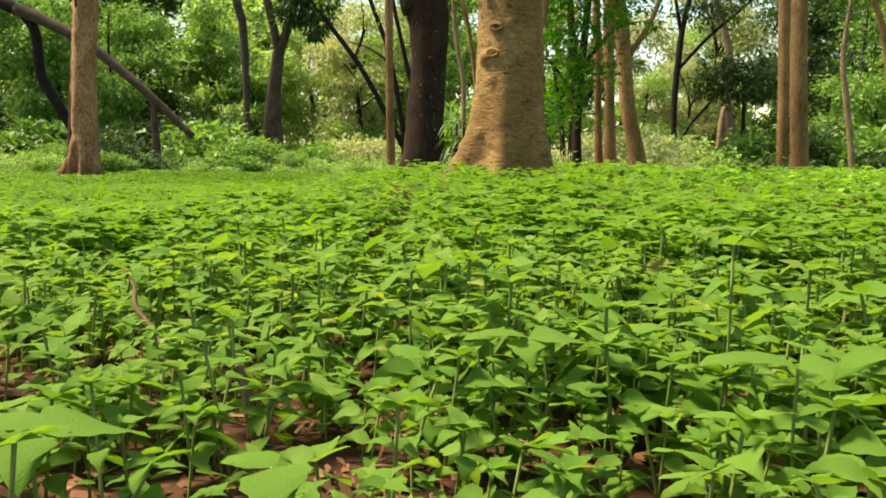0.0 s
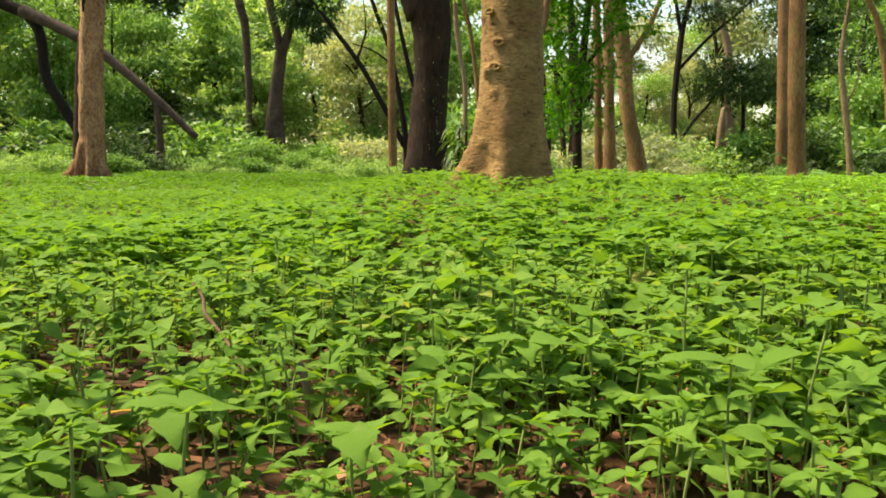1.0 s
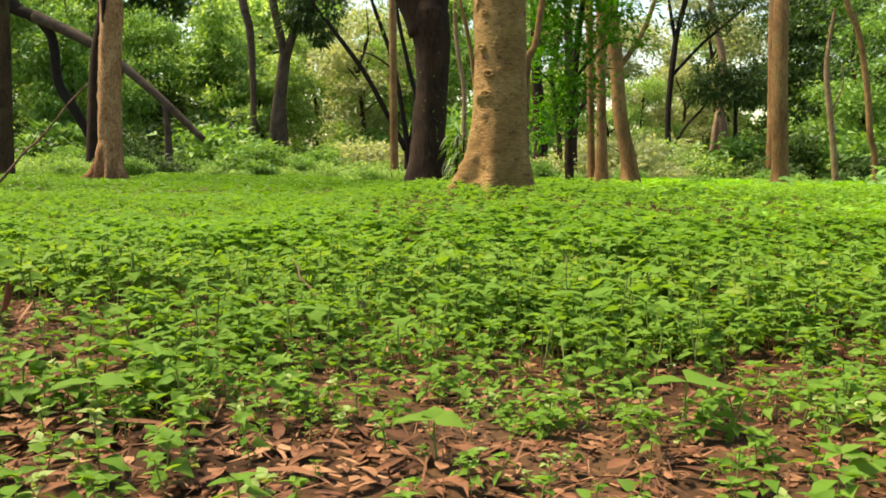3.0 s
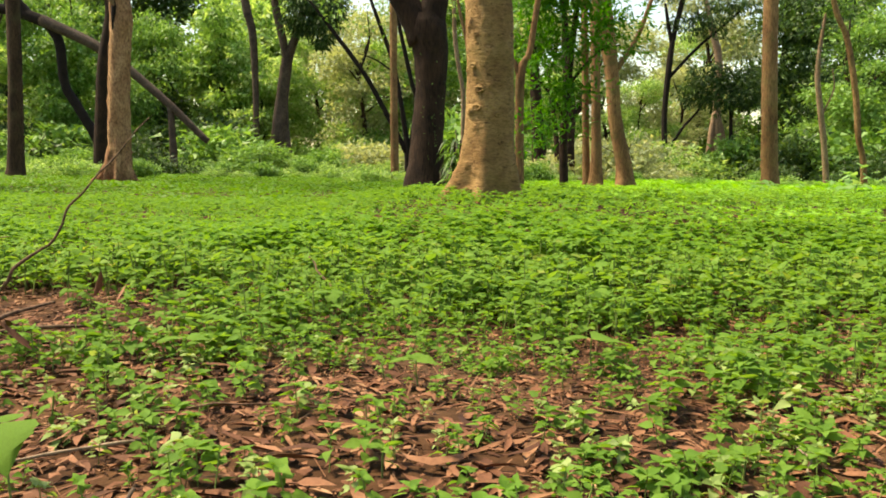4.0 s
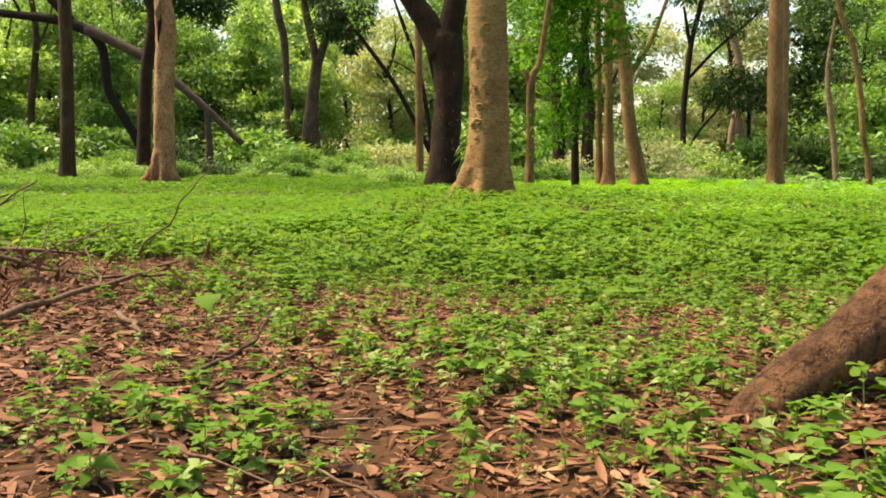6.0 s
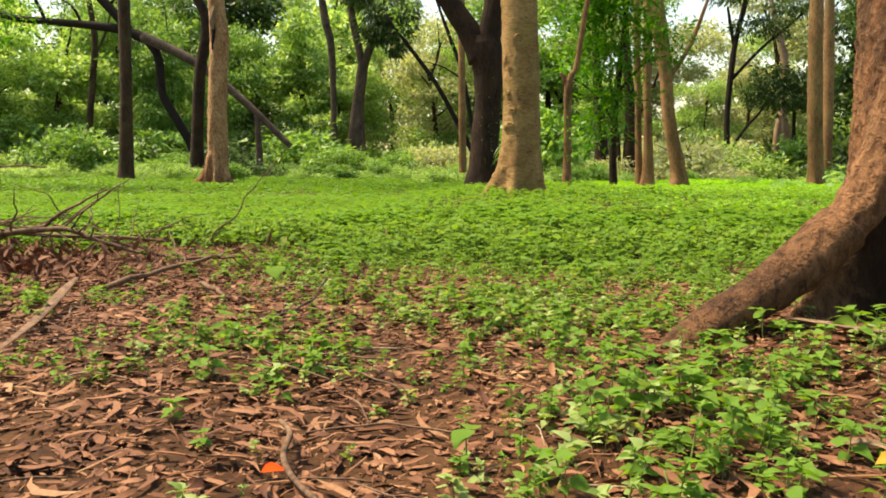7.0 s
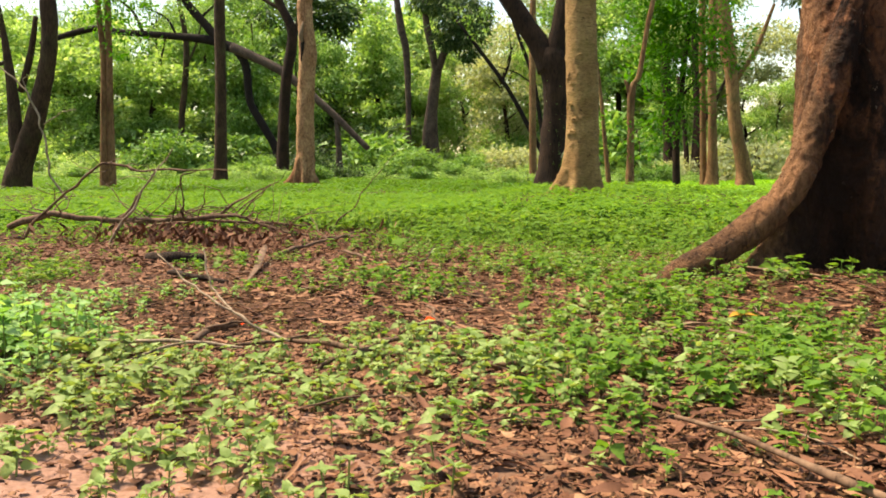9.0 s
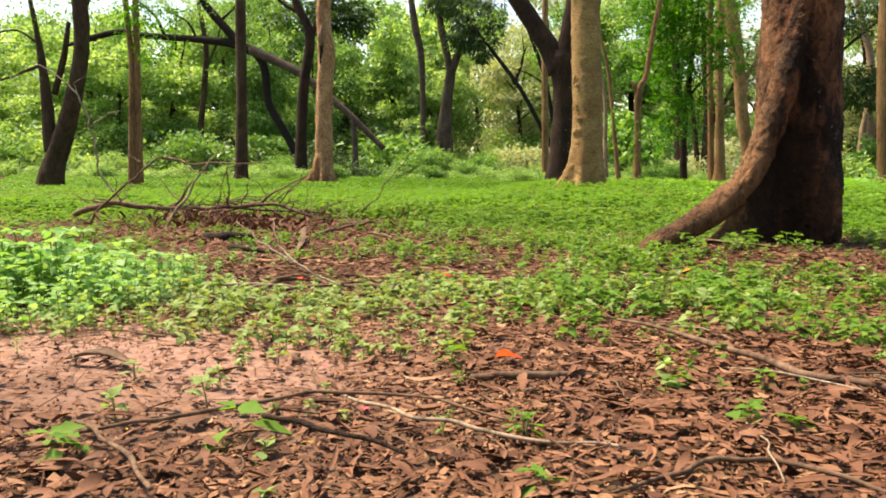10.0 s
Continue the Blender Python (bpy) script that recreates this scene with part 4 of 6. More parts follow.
strap_plant((0.46, 17.2), 40, 3)
strap_plant((0.66, 17.5), 34, 4)
strap_plant((0.56, 16.9), 20, 6)
cg = np.random.default_rng(8)
cp = []
for k in range(50):
    z = cg.uniform(0.2, 3.0) ** 0.9
    a = (4.4, 5.2, 5.4, 5.6)[k % 4] + 0.3 * math.sin(2.2 * z + k % 4) + cg.normal(0, 0.06)
    cp.append((-0.0 + 0.33 * math.cos(a), 18 + 0.33 * math.sin(a), z))
cp = np.array(cp)
creeper = part("creeper", raw_mesh("creeper", *leaves(cp, (cp - (0, 18, 1.5)) * (1, 1, 0), 0.04, 0.55, 0.3, 0.3, 5), smooth=False), LEAF_MID)
tagged(creeper, "thin creeper with small pale leaves on the dark trunk", "creeper")


def stone(base, size, seed, label):
    bm = bmesh.new()
    bmesh.ops.create_icosphere(bm, subdivisions=3, radius=size)
    for v in bm.verts:
        v.co *= 1 + 0.25 * noise.noise(v.co * 9 + Vector((seed, 0, 0)))
        v.co.z *= 0.6
    me = bpy.data.meshes.new("stone")
    bm.to_mesh(me)
    bm.free()
    ob = part("stone", me, PLASTIC)
    ob.location = (*base, float(ground_z(*base)) + size * 0.35)
    tagged(ob, label, "stone")


vine = thing("bent_stem", (0.27, 17.35, float(ground_z(0.27, 17.35))), "pale bent dead stem beside the dark trunk", "stem")
part("main_stem", raw_mesh("main_stem", *tube([(0, 0, -0.05, 0.018), (0.13, 0, 0.5, 0.016), (0.27, 0, 0.95, 0.014), (0.25, 0, 1.3, 0.008)], 7, 5, 0.1)), TWIG_PALE, vine)
part("twig", raw_mesh("twig", *tube([(0.05, 0, 0.2, 0.012), (-0.02, 0.02, 0.45, 0.01), (0.03, 0.03, 0.7, 0.006)], 6, 4, 0.1)), TWIG_PALE, vine)
stone((1.66, 18.4), 0.1, 2, "pale stone at the foot of a sapling")
stone((1.92, 18.3), 0.06, 5, "small grey stone beside a sapling")


# ---------------------------------------------------------------- woods behind the clearing
def bush_kind(seed, size, mat, count=3400):
    g = np.random.default_rng(seed)
    blobs = [(g.normal(0, 0.55), g.normal(0, 0.4), g.uniform(0.25, 0.75), g.uniform(0.4, 0.7), g.uniform(0.4, 0.6), g.uniform(0.25, 0.45)) for _ in range(7)]
    t = thing("bush", (0, 0, -50), "leafy green undergrowth bush at the wood's edge", "bush", "undergrowth")
    part("crown", crown_mesh("bush_crown", blobs, int(count * 1.25), size * 1.1, seed, clump=0.26, per=20, hollow=0.25, width=0.5, far=True), mat, t)
    stems = [tube([(0.05 * k, 0, -0.1, 0.02), (g.normal(0, 0.3), g.normal(0, 0.2), 0.4, 0.015), (g.normal(0, 0.5), g.normal(0, 0.4), 0.8, 0.006)], 5, 3, 0.05, k) for k in range(3)]
    for s in stems:
        part("stem", raw_mesh("stem", *s), BARK_DARK, t)
    return t


def wood_tree_kind(seed, size, mat, count=11500):
    """Unit-high background tree: thin trunk, limbs, several clumps of foliage down to the ground."""
    g = np.random.default_rng(seed)
    blobs = [(g.normal(0, 0.17), g.normal(0, 0.12), g.uniform(0.2, 0.92), g.uniform(0.1, 0.2), g.uniform(0.09, 0.16), g.uniform(0.05, 0.1)) for _ in range(13)]
    t = thing("wood_tree", (0, 0, -50), "leafy green tree in the dense wood behind the clearing", "tree", "background wood")
    part("trunk", raw_mesh("trunk", *tube([(0, 0, -0.02, 0.016), (g.normal(0, 0.02), 0, 0.3, 0.013), (g.normal(0, 0.05), 0, 0.6, 0.01), (g.normal(0, 0.08), 0, 0.9, 0.004)], 10, 4, 0.08, seed, 12)), BARK_DARK, t)
    for b in blobs[:4]:
        part("limb", raw_mesh("limb", *tube([(0, 0, b[2] - 0.15, 0.007), (b[0] * 0.5, b[1] * 0.5, b[2] - 0.06, 0.005), (b[0], b[1], b[2], 0.002)], 6, 3, 0.05, seed)), BARK_DARK, t)
    part("crown", crown_mesh("wood_crown", blobs, count, size * 0.9, seed, clump=0.072, per=26, hollow=0.2, width=0.55, far=True), mat, t)
    return t


bushes = [bush_kind(31, 0.105, LEAF_MID), bush_kind(32, 0.09, LEAF_LIGHT), bush_kind(33, 0.15, LEAF_MID, 2200), bush_kind(34, 0.085, LEAF_GREY, 3000), bush_kind(35, 0.1, LEAF_DARK)]
woods = [wood_tree_kind(41, 0.027, LEAF_MID), wood_tree_kind(42, 0.026, LEAF_LIGHT), wood_tree_kind(43, 0.031, LEAF_MID), wood_tree_kind(44, 0.025, LEAF_GREY), wood_tree_kind(45, 0.028, LEAF_DARK), wood_tree_kind(46, 0.034, LEAF_LIGHT, 10000)]
g = np.random.default_rng(5)


def skyline(u):
    """Tangent of the height up to which the wood closes the view in the direction u = x / y."""
    if 0.17 < u < 0.28:
        return 0.12
    if -0.18 < u < -0.05:
        return 0.16
    if u < -0.42:
        return 0.2
    if u < -0.2:
        return 0.26
    return 0.2


def wood_tone(u):
    """Leaf tones that carry the wood's sun and shade in the direction u: light wood, a dark thicket, a light gap, grey
    scrub, dark wood.
    """
    if u < -0.55:
        return [1, 5, 1]
    if u < -0.45:
        return [4, 0, 2, 0]
    if u < -0.28:
        return [4, 4, 2, 4, 0]
    if u < -0.2:
        return [0, 2, 5]
    if u < -0.02:
        return [1, 5, 1, 3]
    if u < 0.13:
        return [0, 2, 1]
    if u < 0.31:
        return [3, 3, 3, 1]
    return [0, 2, 4, 4]


# undergrowth in three uneven bands
for near, step, lo, hi in ((37, 3.1, 0.6, 1.6), (44, 2.6, 0.9, 2.8), (50, 2.6, 1.4, 3.8), (64, 4.5, 3.0, 5.0)):
    for x in np.arange(-52, 48, step):
        x += g.normal(0, 0.9)
        y = near + g.uniform(-3.5, 3.5) - (0.3 * (-x - 14) if x < -14 else 0) - (0.25 * (x - 12) if x > 12 else 0)
        if near < 40 and (abs(x) < 9 or g.random() < 0.35):
            continue
        u = x / y
        s = g.uniform(lo, hi) * (0.75 if -0.3 < u < 0.06 else 1.0)
        k = int(g.choice(wood_tone(u))) % 5
        copy_thing(bushes[k], pose(x, y, float(ground_z(x, y)) - 0.15, 0, 0, g.uniform(0, 360)) @ Matrix.Diagonal((s * 1.1, s * 1.1, s * g.uniform(0.75, 1.1), 1)))
for row, (dist, step, low, high) in enumerate(((57, 4.9, 7, 13), (73, 5.4, 13, 19), (95, 10.0, 14, 23))):
    for x in np.arange(-dist * 0.98, dist * 0.85, step):
        x += g.normal(0, 1.3)
        y = dist + g.uniform(-5, 5) - 0.22 * abs(x) * (1 if x < 0 else 0.8)
        if abs(x) < 22 and y < 61:
            y = 61 + g.uniform(0, 3)
        u = x / y
        if (row == 2 and 0.15 < u < 0.27) or (-0.2 < u < -0.03 and g.random() < 0.35):
            continue
        h = min(g.uniform(low, high), 0.6 + skyline(u) * y * g.uniform(0.85, 1.05)) * 1.08
        k = int(g.choice(wood_tone(u)))
        w = h * g.uniform(0.85, 1.2) if h > 8 else h * 1.3
        copy_thing(woods[k], pose(x, y, float(ground_z(x, y)) - 0.1, 0, 0, g.uniform(0, 360)) @ Matrix.Diagonal((w, w, h, 1)))
# the dark thicket behind the fallen trunk
for x, y, h, k in ((-24.0, 53, 11, 0), (-21.5, 52, 11, 2), (-18.5, 53, 10, 0)):
    copy_thing(woods[k], pose(x, y, float(ground_z(x, y)) - 0.1, 0, 0, 37 * x) @ Matrix.Diagonal((h * 0.8, h * 0.8, h, 1)))
# weeds and seedlings that break the far edge of the herb carpet
for _ in range(60):
    x, y = g.uniform(-24, 20), g.uniform(27, 41)
    s = g.uniform(0.25, 0.75)
    copy_thing(bushes[int(g.choice([0, 1, 1, 2]))], pose(x, y, float(ground_z(x, y)) - 0.06, 0, 0, g.uniform(0, 360)) @ Matrix.Diagonal((s * 1.2, s * 1.2, s, 1)))
# the wood goes on all round the clearing
for a in np.arange(110, 430, 21):
    r = g.uniform(24, 34) if 200 < a < 340 else g.uniform(34, 44)
    x, y = r * math.cos(radians(a)), r * math.sin(radians(a)) - 4
    if y > 20:
        continue
    h = g.uniform(10, 14)
    copy_thing(woods[int(g.integers(0, 3))], pose(x, y, -0.1, 0, 0, g.uniform(0, 360)) @ Matrix.Diagonal((h, h, h, 1)))
for t in (*bushes, *woods):
    for o in (*t.children_recursive, t):
        bpy.data.objects.remove(o)
# far woods to the horizon
pts = []
for a in np.arange(0, 360, 2.2):
    r = g.uniform(120, 150)
    hh = 12 + 3 * math.sin(a * 0.21) + g.normal(0, 2)
    uu = math.tan(radians(90 - a)) if 45 < a < 135 else 9
    if 0.13 < uu < 0.32:
        hh = 9
    pts.append((r * math.cos(radians(a)), r * math.sin(radians(a)), hh * 0.45, 4.5, 4.5, hh * 0.55))
far_woods = part("far_woods", crown_mesh("far_woods", pts, 130000, 0.9, 77, clump=1.5, per=12, far=True, width=0.8), LEAF_MID)
tagged(far_woods, "hazy light green woods far behind the trees", "woods", kind="stuff")


# ---------------------------------------------------------------- herbs on the ground
def blade(detail, droop=0.34, cup=0.22):
    """A pointed oval leaf along +y, one long: outline, midrib fold, drooping tip; detail 5 has a toothed edge."""
    if detail == 0:
        return np.array([(0, 0, 0), (0.3, 0.42, 0.06), (0, 1, -0.12), (-0.3, 0.42, 0.06)], float), np.array([(0, 1, 2), (0, 2, 3)])
    ys, ws = {5: ([0.06, 0.16, 0.26, 0.36, 0.45, 0.55, 0.65, 0.78], [0.13, 0.28, 0.29, 0.31, 0.25, 0.24, 0.16, 0.11]), 4: ([0.1, 0.27, 0.48, 0.74], [0.2, 0.32, 0.25, 0.12]), 3: ([0.14, 0.38, 0.68], [0.24, 0.31, 0.17]), 2: ([0.22, 0.56], [0.3, 0.22]), 1: ([0.36], [0.33])}[detail]
    v, f = [(0, 0, 0)], []
    for k, (y, w) in enumerate(zip(ys, ws)):
        z = 0.16 * y - droop * y * y
        v += [(-w, y - 0.03 * k, z + cup * w), (0, y, z), (w, y + 0.02 * k, z + 0.8 * cup * w)]
    tip = len(v)
    v.append((0.04, 1, 0.16 - droop))
    f += [(0, 2, 1), (0, 3, 2)]
    for k in range(len(ys) - 1):
        a, b = 1 + 3 * k, 4 + 3 * k
        f += [(a, a + 1, b + 1), (a, b + 1, b), (a + 1, a + 2, b + 2), (a + 1, b + 2, b + 1)]
    return np.array(v, float), np.array(f + [(tip - 3, tip - 2, tip), (tip - 2, tip - 1, tip)])


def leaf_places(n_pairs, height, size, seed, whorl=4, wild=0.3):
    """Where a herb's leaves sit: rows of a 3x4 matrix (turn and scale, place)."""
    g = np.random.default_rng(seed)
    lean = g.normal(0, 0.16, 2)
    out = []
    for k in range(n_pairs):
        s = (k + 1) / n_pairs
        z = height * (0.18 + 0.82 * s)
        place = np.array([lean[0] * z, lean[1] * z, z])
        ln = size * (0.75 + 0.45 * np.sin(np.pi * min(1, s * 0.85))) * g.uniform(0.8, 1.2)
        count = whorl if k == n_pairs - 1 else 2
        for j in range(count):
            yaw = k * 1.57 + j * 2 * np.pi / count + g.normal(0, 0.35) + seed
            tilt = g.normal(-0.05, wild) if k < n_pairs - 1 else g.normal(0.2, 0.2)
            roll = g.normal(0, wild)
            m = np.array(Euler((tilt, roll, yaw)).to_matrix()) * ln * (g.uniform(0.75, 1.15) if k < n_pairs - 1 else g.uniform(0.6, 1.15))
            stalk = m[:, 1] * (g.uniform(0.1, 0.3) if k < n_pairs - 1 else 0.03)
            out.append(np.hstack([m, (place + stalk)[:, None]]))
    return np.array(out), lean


def herb_kind(n_pairs, height, size, seed, detail, whorl=4, wild=0.3):
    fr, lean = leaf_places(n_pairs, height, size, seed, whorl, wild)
    g = np.random.default_rng(seed + 500)
    pieces = []
    for m in fr:
        bv, bf = blade(detail, g.uniform(0.1, 0.45), g.uniform(0.1, 0.4))
        pieces.append((bv @ m[:, :3].T + m[:, 3], bf))
    st = tube([(0, 0, -0.02, height * 0.009), (lean[0] * height, lean[1] * height, height, height * 0.006)], 3, 1, 0, 0, ends=False)
    return joined(pieces), st


def scatter(kinds, x, y, scale, seed):
    """All herbs of a stretch as arrays: leaves and stems."""
    g = np.random.default_rng(seed)
    which = g.integers(0, len(kinds), len(x))
    lv, sv = [], []
    z = ground_z(x, y)
    for k, ((v, f), (tv, tf)) in enumerate(kinds):
        i = np.where(which == k)[0]
        if not len(i):
            continue
        a = g.uniform(0, 2 * np.pi, len(i))
        c, s = np.cos(a), np.sin(a)
        sc = scale[i]
        for src, faces, dst in ((v, f, lv), (tv, tf, sv)):
            px = src[None, :, 0] * c[:, None] - src[None, :, 1] * s[:, None]
            py = src[None, :, 0] * s[:, None] + src[None, :, 1] * c[:, None]
            q = np.stack([px * sc[:, None] + x[i, None], py * sc[:, None] + y[i, None], src[None, :, 2] * sc[:, None] + z[i, None]], -1)
            ff = faces[None] + (np.arange(len(i)) * len(src))[:, None, None]
            dst.append((q.reshape(-1, 3), ff.reshape(-1, faces.shape[1])))
    return joined(lv), joined(sv)


def bumpf(x, y, cx, cy, rx, ry):
    return np.exp(-(((x - cx) / rx) ** 2 + ((y - cy) / ry) ** 2))


def cover(x, y):
    """How full the herbs stand (0 to 1) and how tall (metres)."""
    n = np.sin(3.1 * x + 1.3 * np.sin(2.2 * y)) * np.sin(2.7 * y + 1.1 * np.sin(2.9 * x))
    full = 0.36 - 0.09 * smooth(2.0, 1.2, y) + 0.2 * smooth(2.0, 3.2, y) + 0.4 * smooth(4.5, 5.3, y)
    full += 0.5 * bumpf(x, y, 1.15, 1.7, 0.6, 1.2) + 0.5 * bumpf(x, y, 1.2, 3.2, 0.5, 0.5) + 1.1 * bumpf(x, y, 0.0, -0.42, 1.0, 0.5) + 1.2 * bumpf(x, y, -1.35, -0.15, 0.6, 0.9)
    full += 0.2 * bumpf(x, y, -0.2, 4.2, 0.7, 0.45) + 0.4 * bumpf(x, y, 1.25, 0.6, 0.6, 0.55) + 0.1 * bumpf(x, y, -0.5, 2.3, 0.3, 0.25)
    full -= 0.75 * bumpf(x, y, -1.9, 6.6, 0.7, 0.5) + 0.6 * bumpf(x, y, -1.9, 4.4, 1.0, 1.0) + 0.5 * bumpf(x, y, -0.35, 5.05, 0.25, 0.15) + 0.25 * bumpf(x, y, 0.75, 4.35, 0.4, 0.22)
    full -= 0.28 * bumpf(x, y, -1.3, 3.5, 0.8, 0.9) + 0.3 * bumpf(x, y, 0.0, 1.35, 0.8, 0.6) + 0.25 * bumpf(x, y, 0.3, 3.1, 0.4, 0.25) + 0.8 * bumpf(x, y, 1.95, 2.2, 0.75, 0.38)
    full *= 1 - 0.86 * smooth(-0.7, -1.2, y + 0.12 * np.sin(4 * x)) * (1 - 0.98 * bumpf(x, y, -1.15, -0.6, 0.5, 0.55))
    full -= 0.5 * bumpf(x, y, -1.2, 5.1, 0.6, 0.5)
    full -= 0.4 * bumpf(x, y, -0.15, 0.85, 0.6, 0.45) + 0.35 * bumpf(x, y, -0.5, 2.4, 0.5, 0.45)
    full -= 0.35 * bumpf(x, y, -1.7, 2.7, 0.9, 0.6) + 0.3 * bumpf(x, y, -1.15, 3.9, 0.25, 0.8)
    full += 0.22 * bumpf(x, y, 1.1, 1.0, 0.5, 0.9)
    full += 0.45 * bumpf(x, y, 0.95, 2.7, 0.45, 0.6) + 0.5 * bumpf(x, y, 1.05, 0.05, 0.35, 0.55) + 0.3 * bumpf(x, y, -0.6, 3.1, 0.7, 0.5)
    full -= 0.5 * bumpf(x, y, -6.5, 17.0, 3.0, 1.2) + 0.35 * bumpf(x, y, 1.9, 1.45, 0.55, 0.5)
    full -= 0.3 * bumpf(x, y, -0.35, 0.45, 0.35, 0.3) + 0.3 * bumpf(x, y, 0.2, 0.12, 0.35, 0.16)
    fine = np.sin(8.3 * x + 2.0 * np.sin(5.1 * y)) * np.sin(7.7 * y + 1.7 * np.sin(6.1 * x + 1.0))
    full = np.clip(full + (0.4 * n + 0.4 * fine) * (0.35 + 0.65 * smooth(4.4, 3.2, y)) * (y < 5) + 0.04 * n, 0.03, 1)
    tall = 0.056 + 0.014 * smooth(3.3, 4.2, y) + 0.055 * smooth(4.3, 5.5, y) - 0.045 * smooth(6.0, 9.0, y) + 0.1 * bumpf(x, y, -1.35, -0.25, 0.55, 0.85) + 0.02 * n + 0.03 * bumpf(x, y, 1.15, 1.1, 0.55, 1.3)
    tall = tall + 0.1 * smooth(6.5, 9, x) * smooth(14, 18, y)
    return full, np.maximum(tall, 0.035)


def sow(x0, x1, y0, y1, per_m2, seed, keep=None):
    g = np.random.default_rng(seed)
    n = int((x1 - x0) * (y1 - y0) * per_m2)
    x, y = g.uniform(x0, x1, n), g.uniform(y0, y1, n)
    full, tall = cover(x, y)
    ok = g.random(n) < full
    for cx, cy, r in ((0.76, 9.9, 0.3), (2.25, 2.72, 0.33), (0, 18, 0.38), (-8.66, 25, 0.45)):
        ok &= (x - cx) ** 2 + (y - cy) ** 2 > r * r
    if keep is not None:
        ok &= keep(x, y)
    x, y, tall = x[ok], y[ok], tall[ok]
    return x, y, tall * g.uniform(0.6, 1.35, len(x)) / 0.1


near_kinds = [herb_kind(4, 0.1, 0.0378, 61, 3, 6, 0.22), herb_kind(4, 0.11, 0.0369, 62, 3, 5, 0.22), herb_kind(3, 0.075, 0.0396, 63, 3, 6, 0.22), herb_kind(5, 0.125, 0.0342, 64, 3, 5, 0.25), herb_kind(3, 0.085, 0.0432, 65, 2, 5, 0.2), herb_kind(5, 0.115, 0.0306, 66, 3, 6, 0.3), herb_kind(3, 0.07, 0.045, 67, 3, 5, 0.2)]
edge_kinds = [herb_kind(3, 0.085, 0.046, 151, 5, 6, 0.25), herb_kind(4, 0.105, 0.04, 152, 5, 6, 0.25), herb_kind(3, 0.07, 0.049, 153, 5, 6, 0.25), herb_kind(4, 0.12, 0.036, 154, 5, 6, 0.3), herb_kind(4, 0.095, 0.033, 155, 5, 6, 0.3)]
low_kinds = [herb_kind(4, 0.085, 0.047, 161, 4, 5, 0.35), herb_kind(4, 0.1, 0.0424, 162, 3, 5, 0.35), herb_kind(4, 0.068, 0.047, 163, 3, 6, 0.3), herb_kind(5, 0.115, 0.035, 164, 4, 6, 0.4), herb_kind(5, 0.1, 0.03, 165, 2, 6, 0.4)]
lobed_kinds = [herb_kind(4, 0.07, 0.041, 171, 4, 6, 0.35), herb_kind(4, 0.09, 0.036, 172, 4, 6, 0.35), herb_kind(5, 0.09, 0.03, 173, 3, 6, 0.4), herb_kind(4, 0.05, 0.043, 174, 4, 6, 0.35), herb_kind(5, 0.07, 0.026, 175, 2, 6, 0.4)]
lush_kinds = [herb_kind(6, 0.13, 0.036, 181, 3, 6, 0.4), herb_kind(5, 0.11, 0.04, 182, 3, 6, 0.4), herb_kind(7, 0.15, 0.032, 183, 3, 5, 0.45), herb_kind(5, 0.09, 0.036, 184, 3, 6, 0.4)]
further_kinds = [herb_kind(4, 0.1, 0.0405, 68, 1, 5, 0.25), herb_kind(3, 0.11, 0.0387, 69, 1, 5, 0.25), herb_kind(3, 0.075, 0.0432, 70, 1, 4, 0.25), herb_kind(4, 0.12, 0.036, 60, 1, 5, 0.25)]
mid_kinds = [herb_kind(3, 0.1, 0.0432, 71, 1), herb_kind(3, 0.12, 0.0396, 72, 1), herb_kind(2, 0.08, 0.045, 73, 1)]
far_kinds = [herb_kind(2, 0.07, 0.095, 81, 0, 4), herb_kind(2, 0.06, 0.105, 82, 0, 3), herb_kind(2, 0.085, 0.09, 83, 0, 4)]


def herb_stuff(name, label, kinds, xy, mat, seed, stems=True):
    (v, f), (sv, sf) = scatter(kinds, *xy, seed)
    t = thing(name, (0, 0, 0), label, "herbs", kind="stuff")
    part("leaves", raw_mesh("leaves", v, f), mat, t)
    if stems:
        part("stems", raw_mesh("stems", sv, sf), STEM, t)
    return t


low = sow(-3.2, 3.6, -1.6, 4.2, 265, 91)
mixed = np.random.default_rng(118).random((2, len(low[0])))
fresh = mixed[0] < smooth(1.6, 0.9, low[1]) * smooth(-0.45, -1.05, low[0])
pale = (mixed[1] < np.maximum(smooth(1.6, 0.5, low[1]) * smooth(1.5, 0.3, low[0]), 0.34)) & ~fresh
herb_stuff("low_herbs", "low green herbs spreading between dead leaves beside the path", low_kinds, [c[~pale & ~fresh] for c in low], HERB, 92)
herb_stuff("lush_herbs", "lush fresh green herbs growing thickly together", lush_kinds, [c[fresh] for c in low], HERB_FRESH, 107)
herb_stuff("pale_low_herbs", "low yellowish green herbs on reddish litter", lobed_kinds, [c[pale] for c in low], HERB_PALE, 104)
herb_stuff("edge_herbs", "green herbs thickening towards the clearing", edge_kinds, sow(-2.4, 2.8, 4.0, 5.1, 300, 105), HERB, 106)
herb_stuff("dense_herbs", "dense green broad-leaved herbs covering the ground", near_kinds, sow(-2.6, 3.0, 5.1, 6.1, 400, 93), HERB, 94)
herb_stuff("further_herbs", "dense green herbs in front of the tan tree", further_kinds, sow(-3.6, 3.8, 6.1, 7.2, 420, 108), HERB_MID, 109, False)
middle = sow(-6.5, 7, 7.2, 12.5, 215, 95)
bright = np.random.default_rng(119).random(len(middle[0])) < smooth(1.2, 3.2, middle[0])
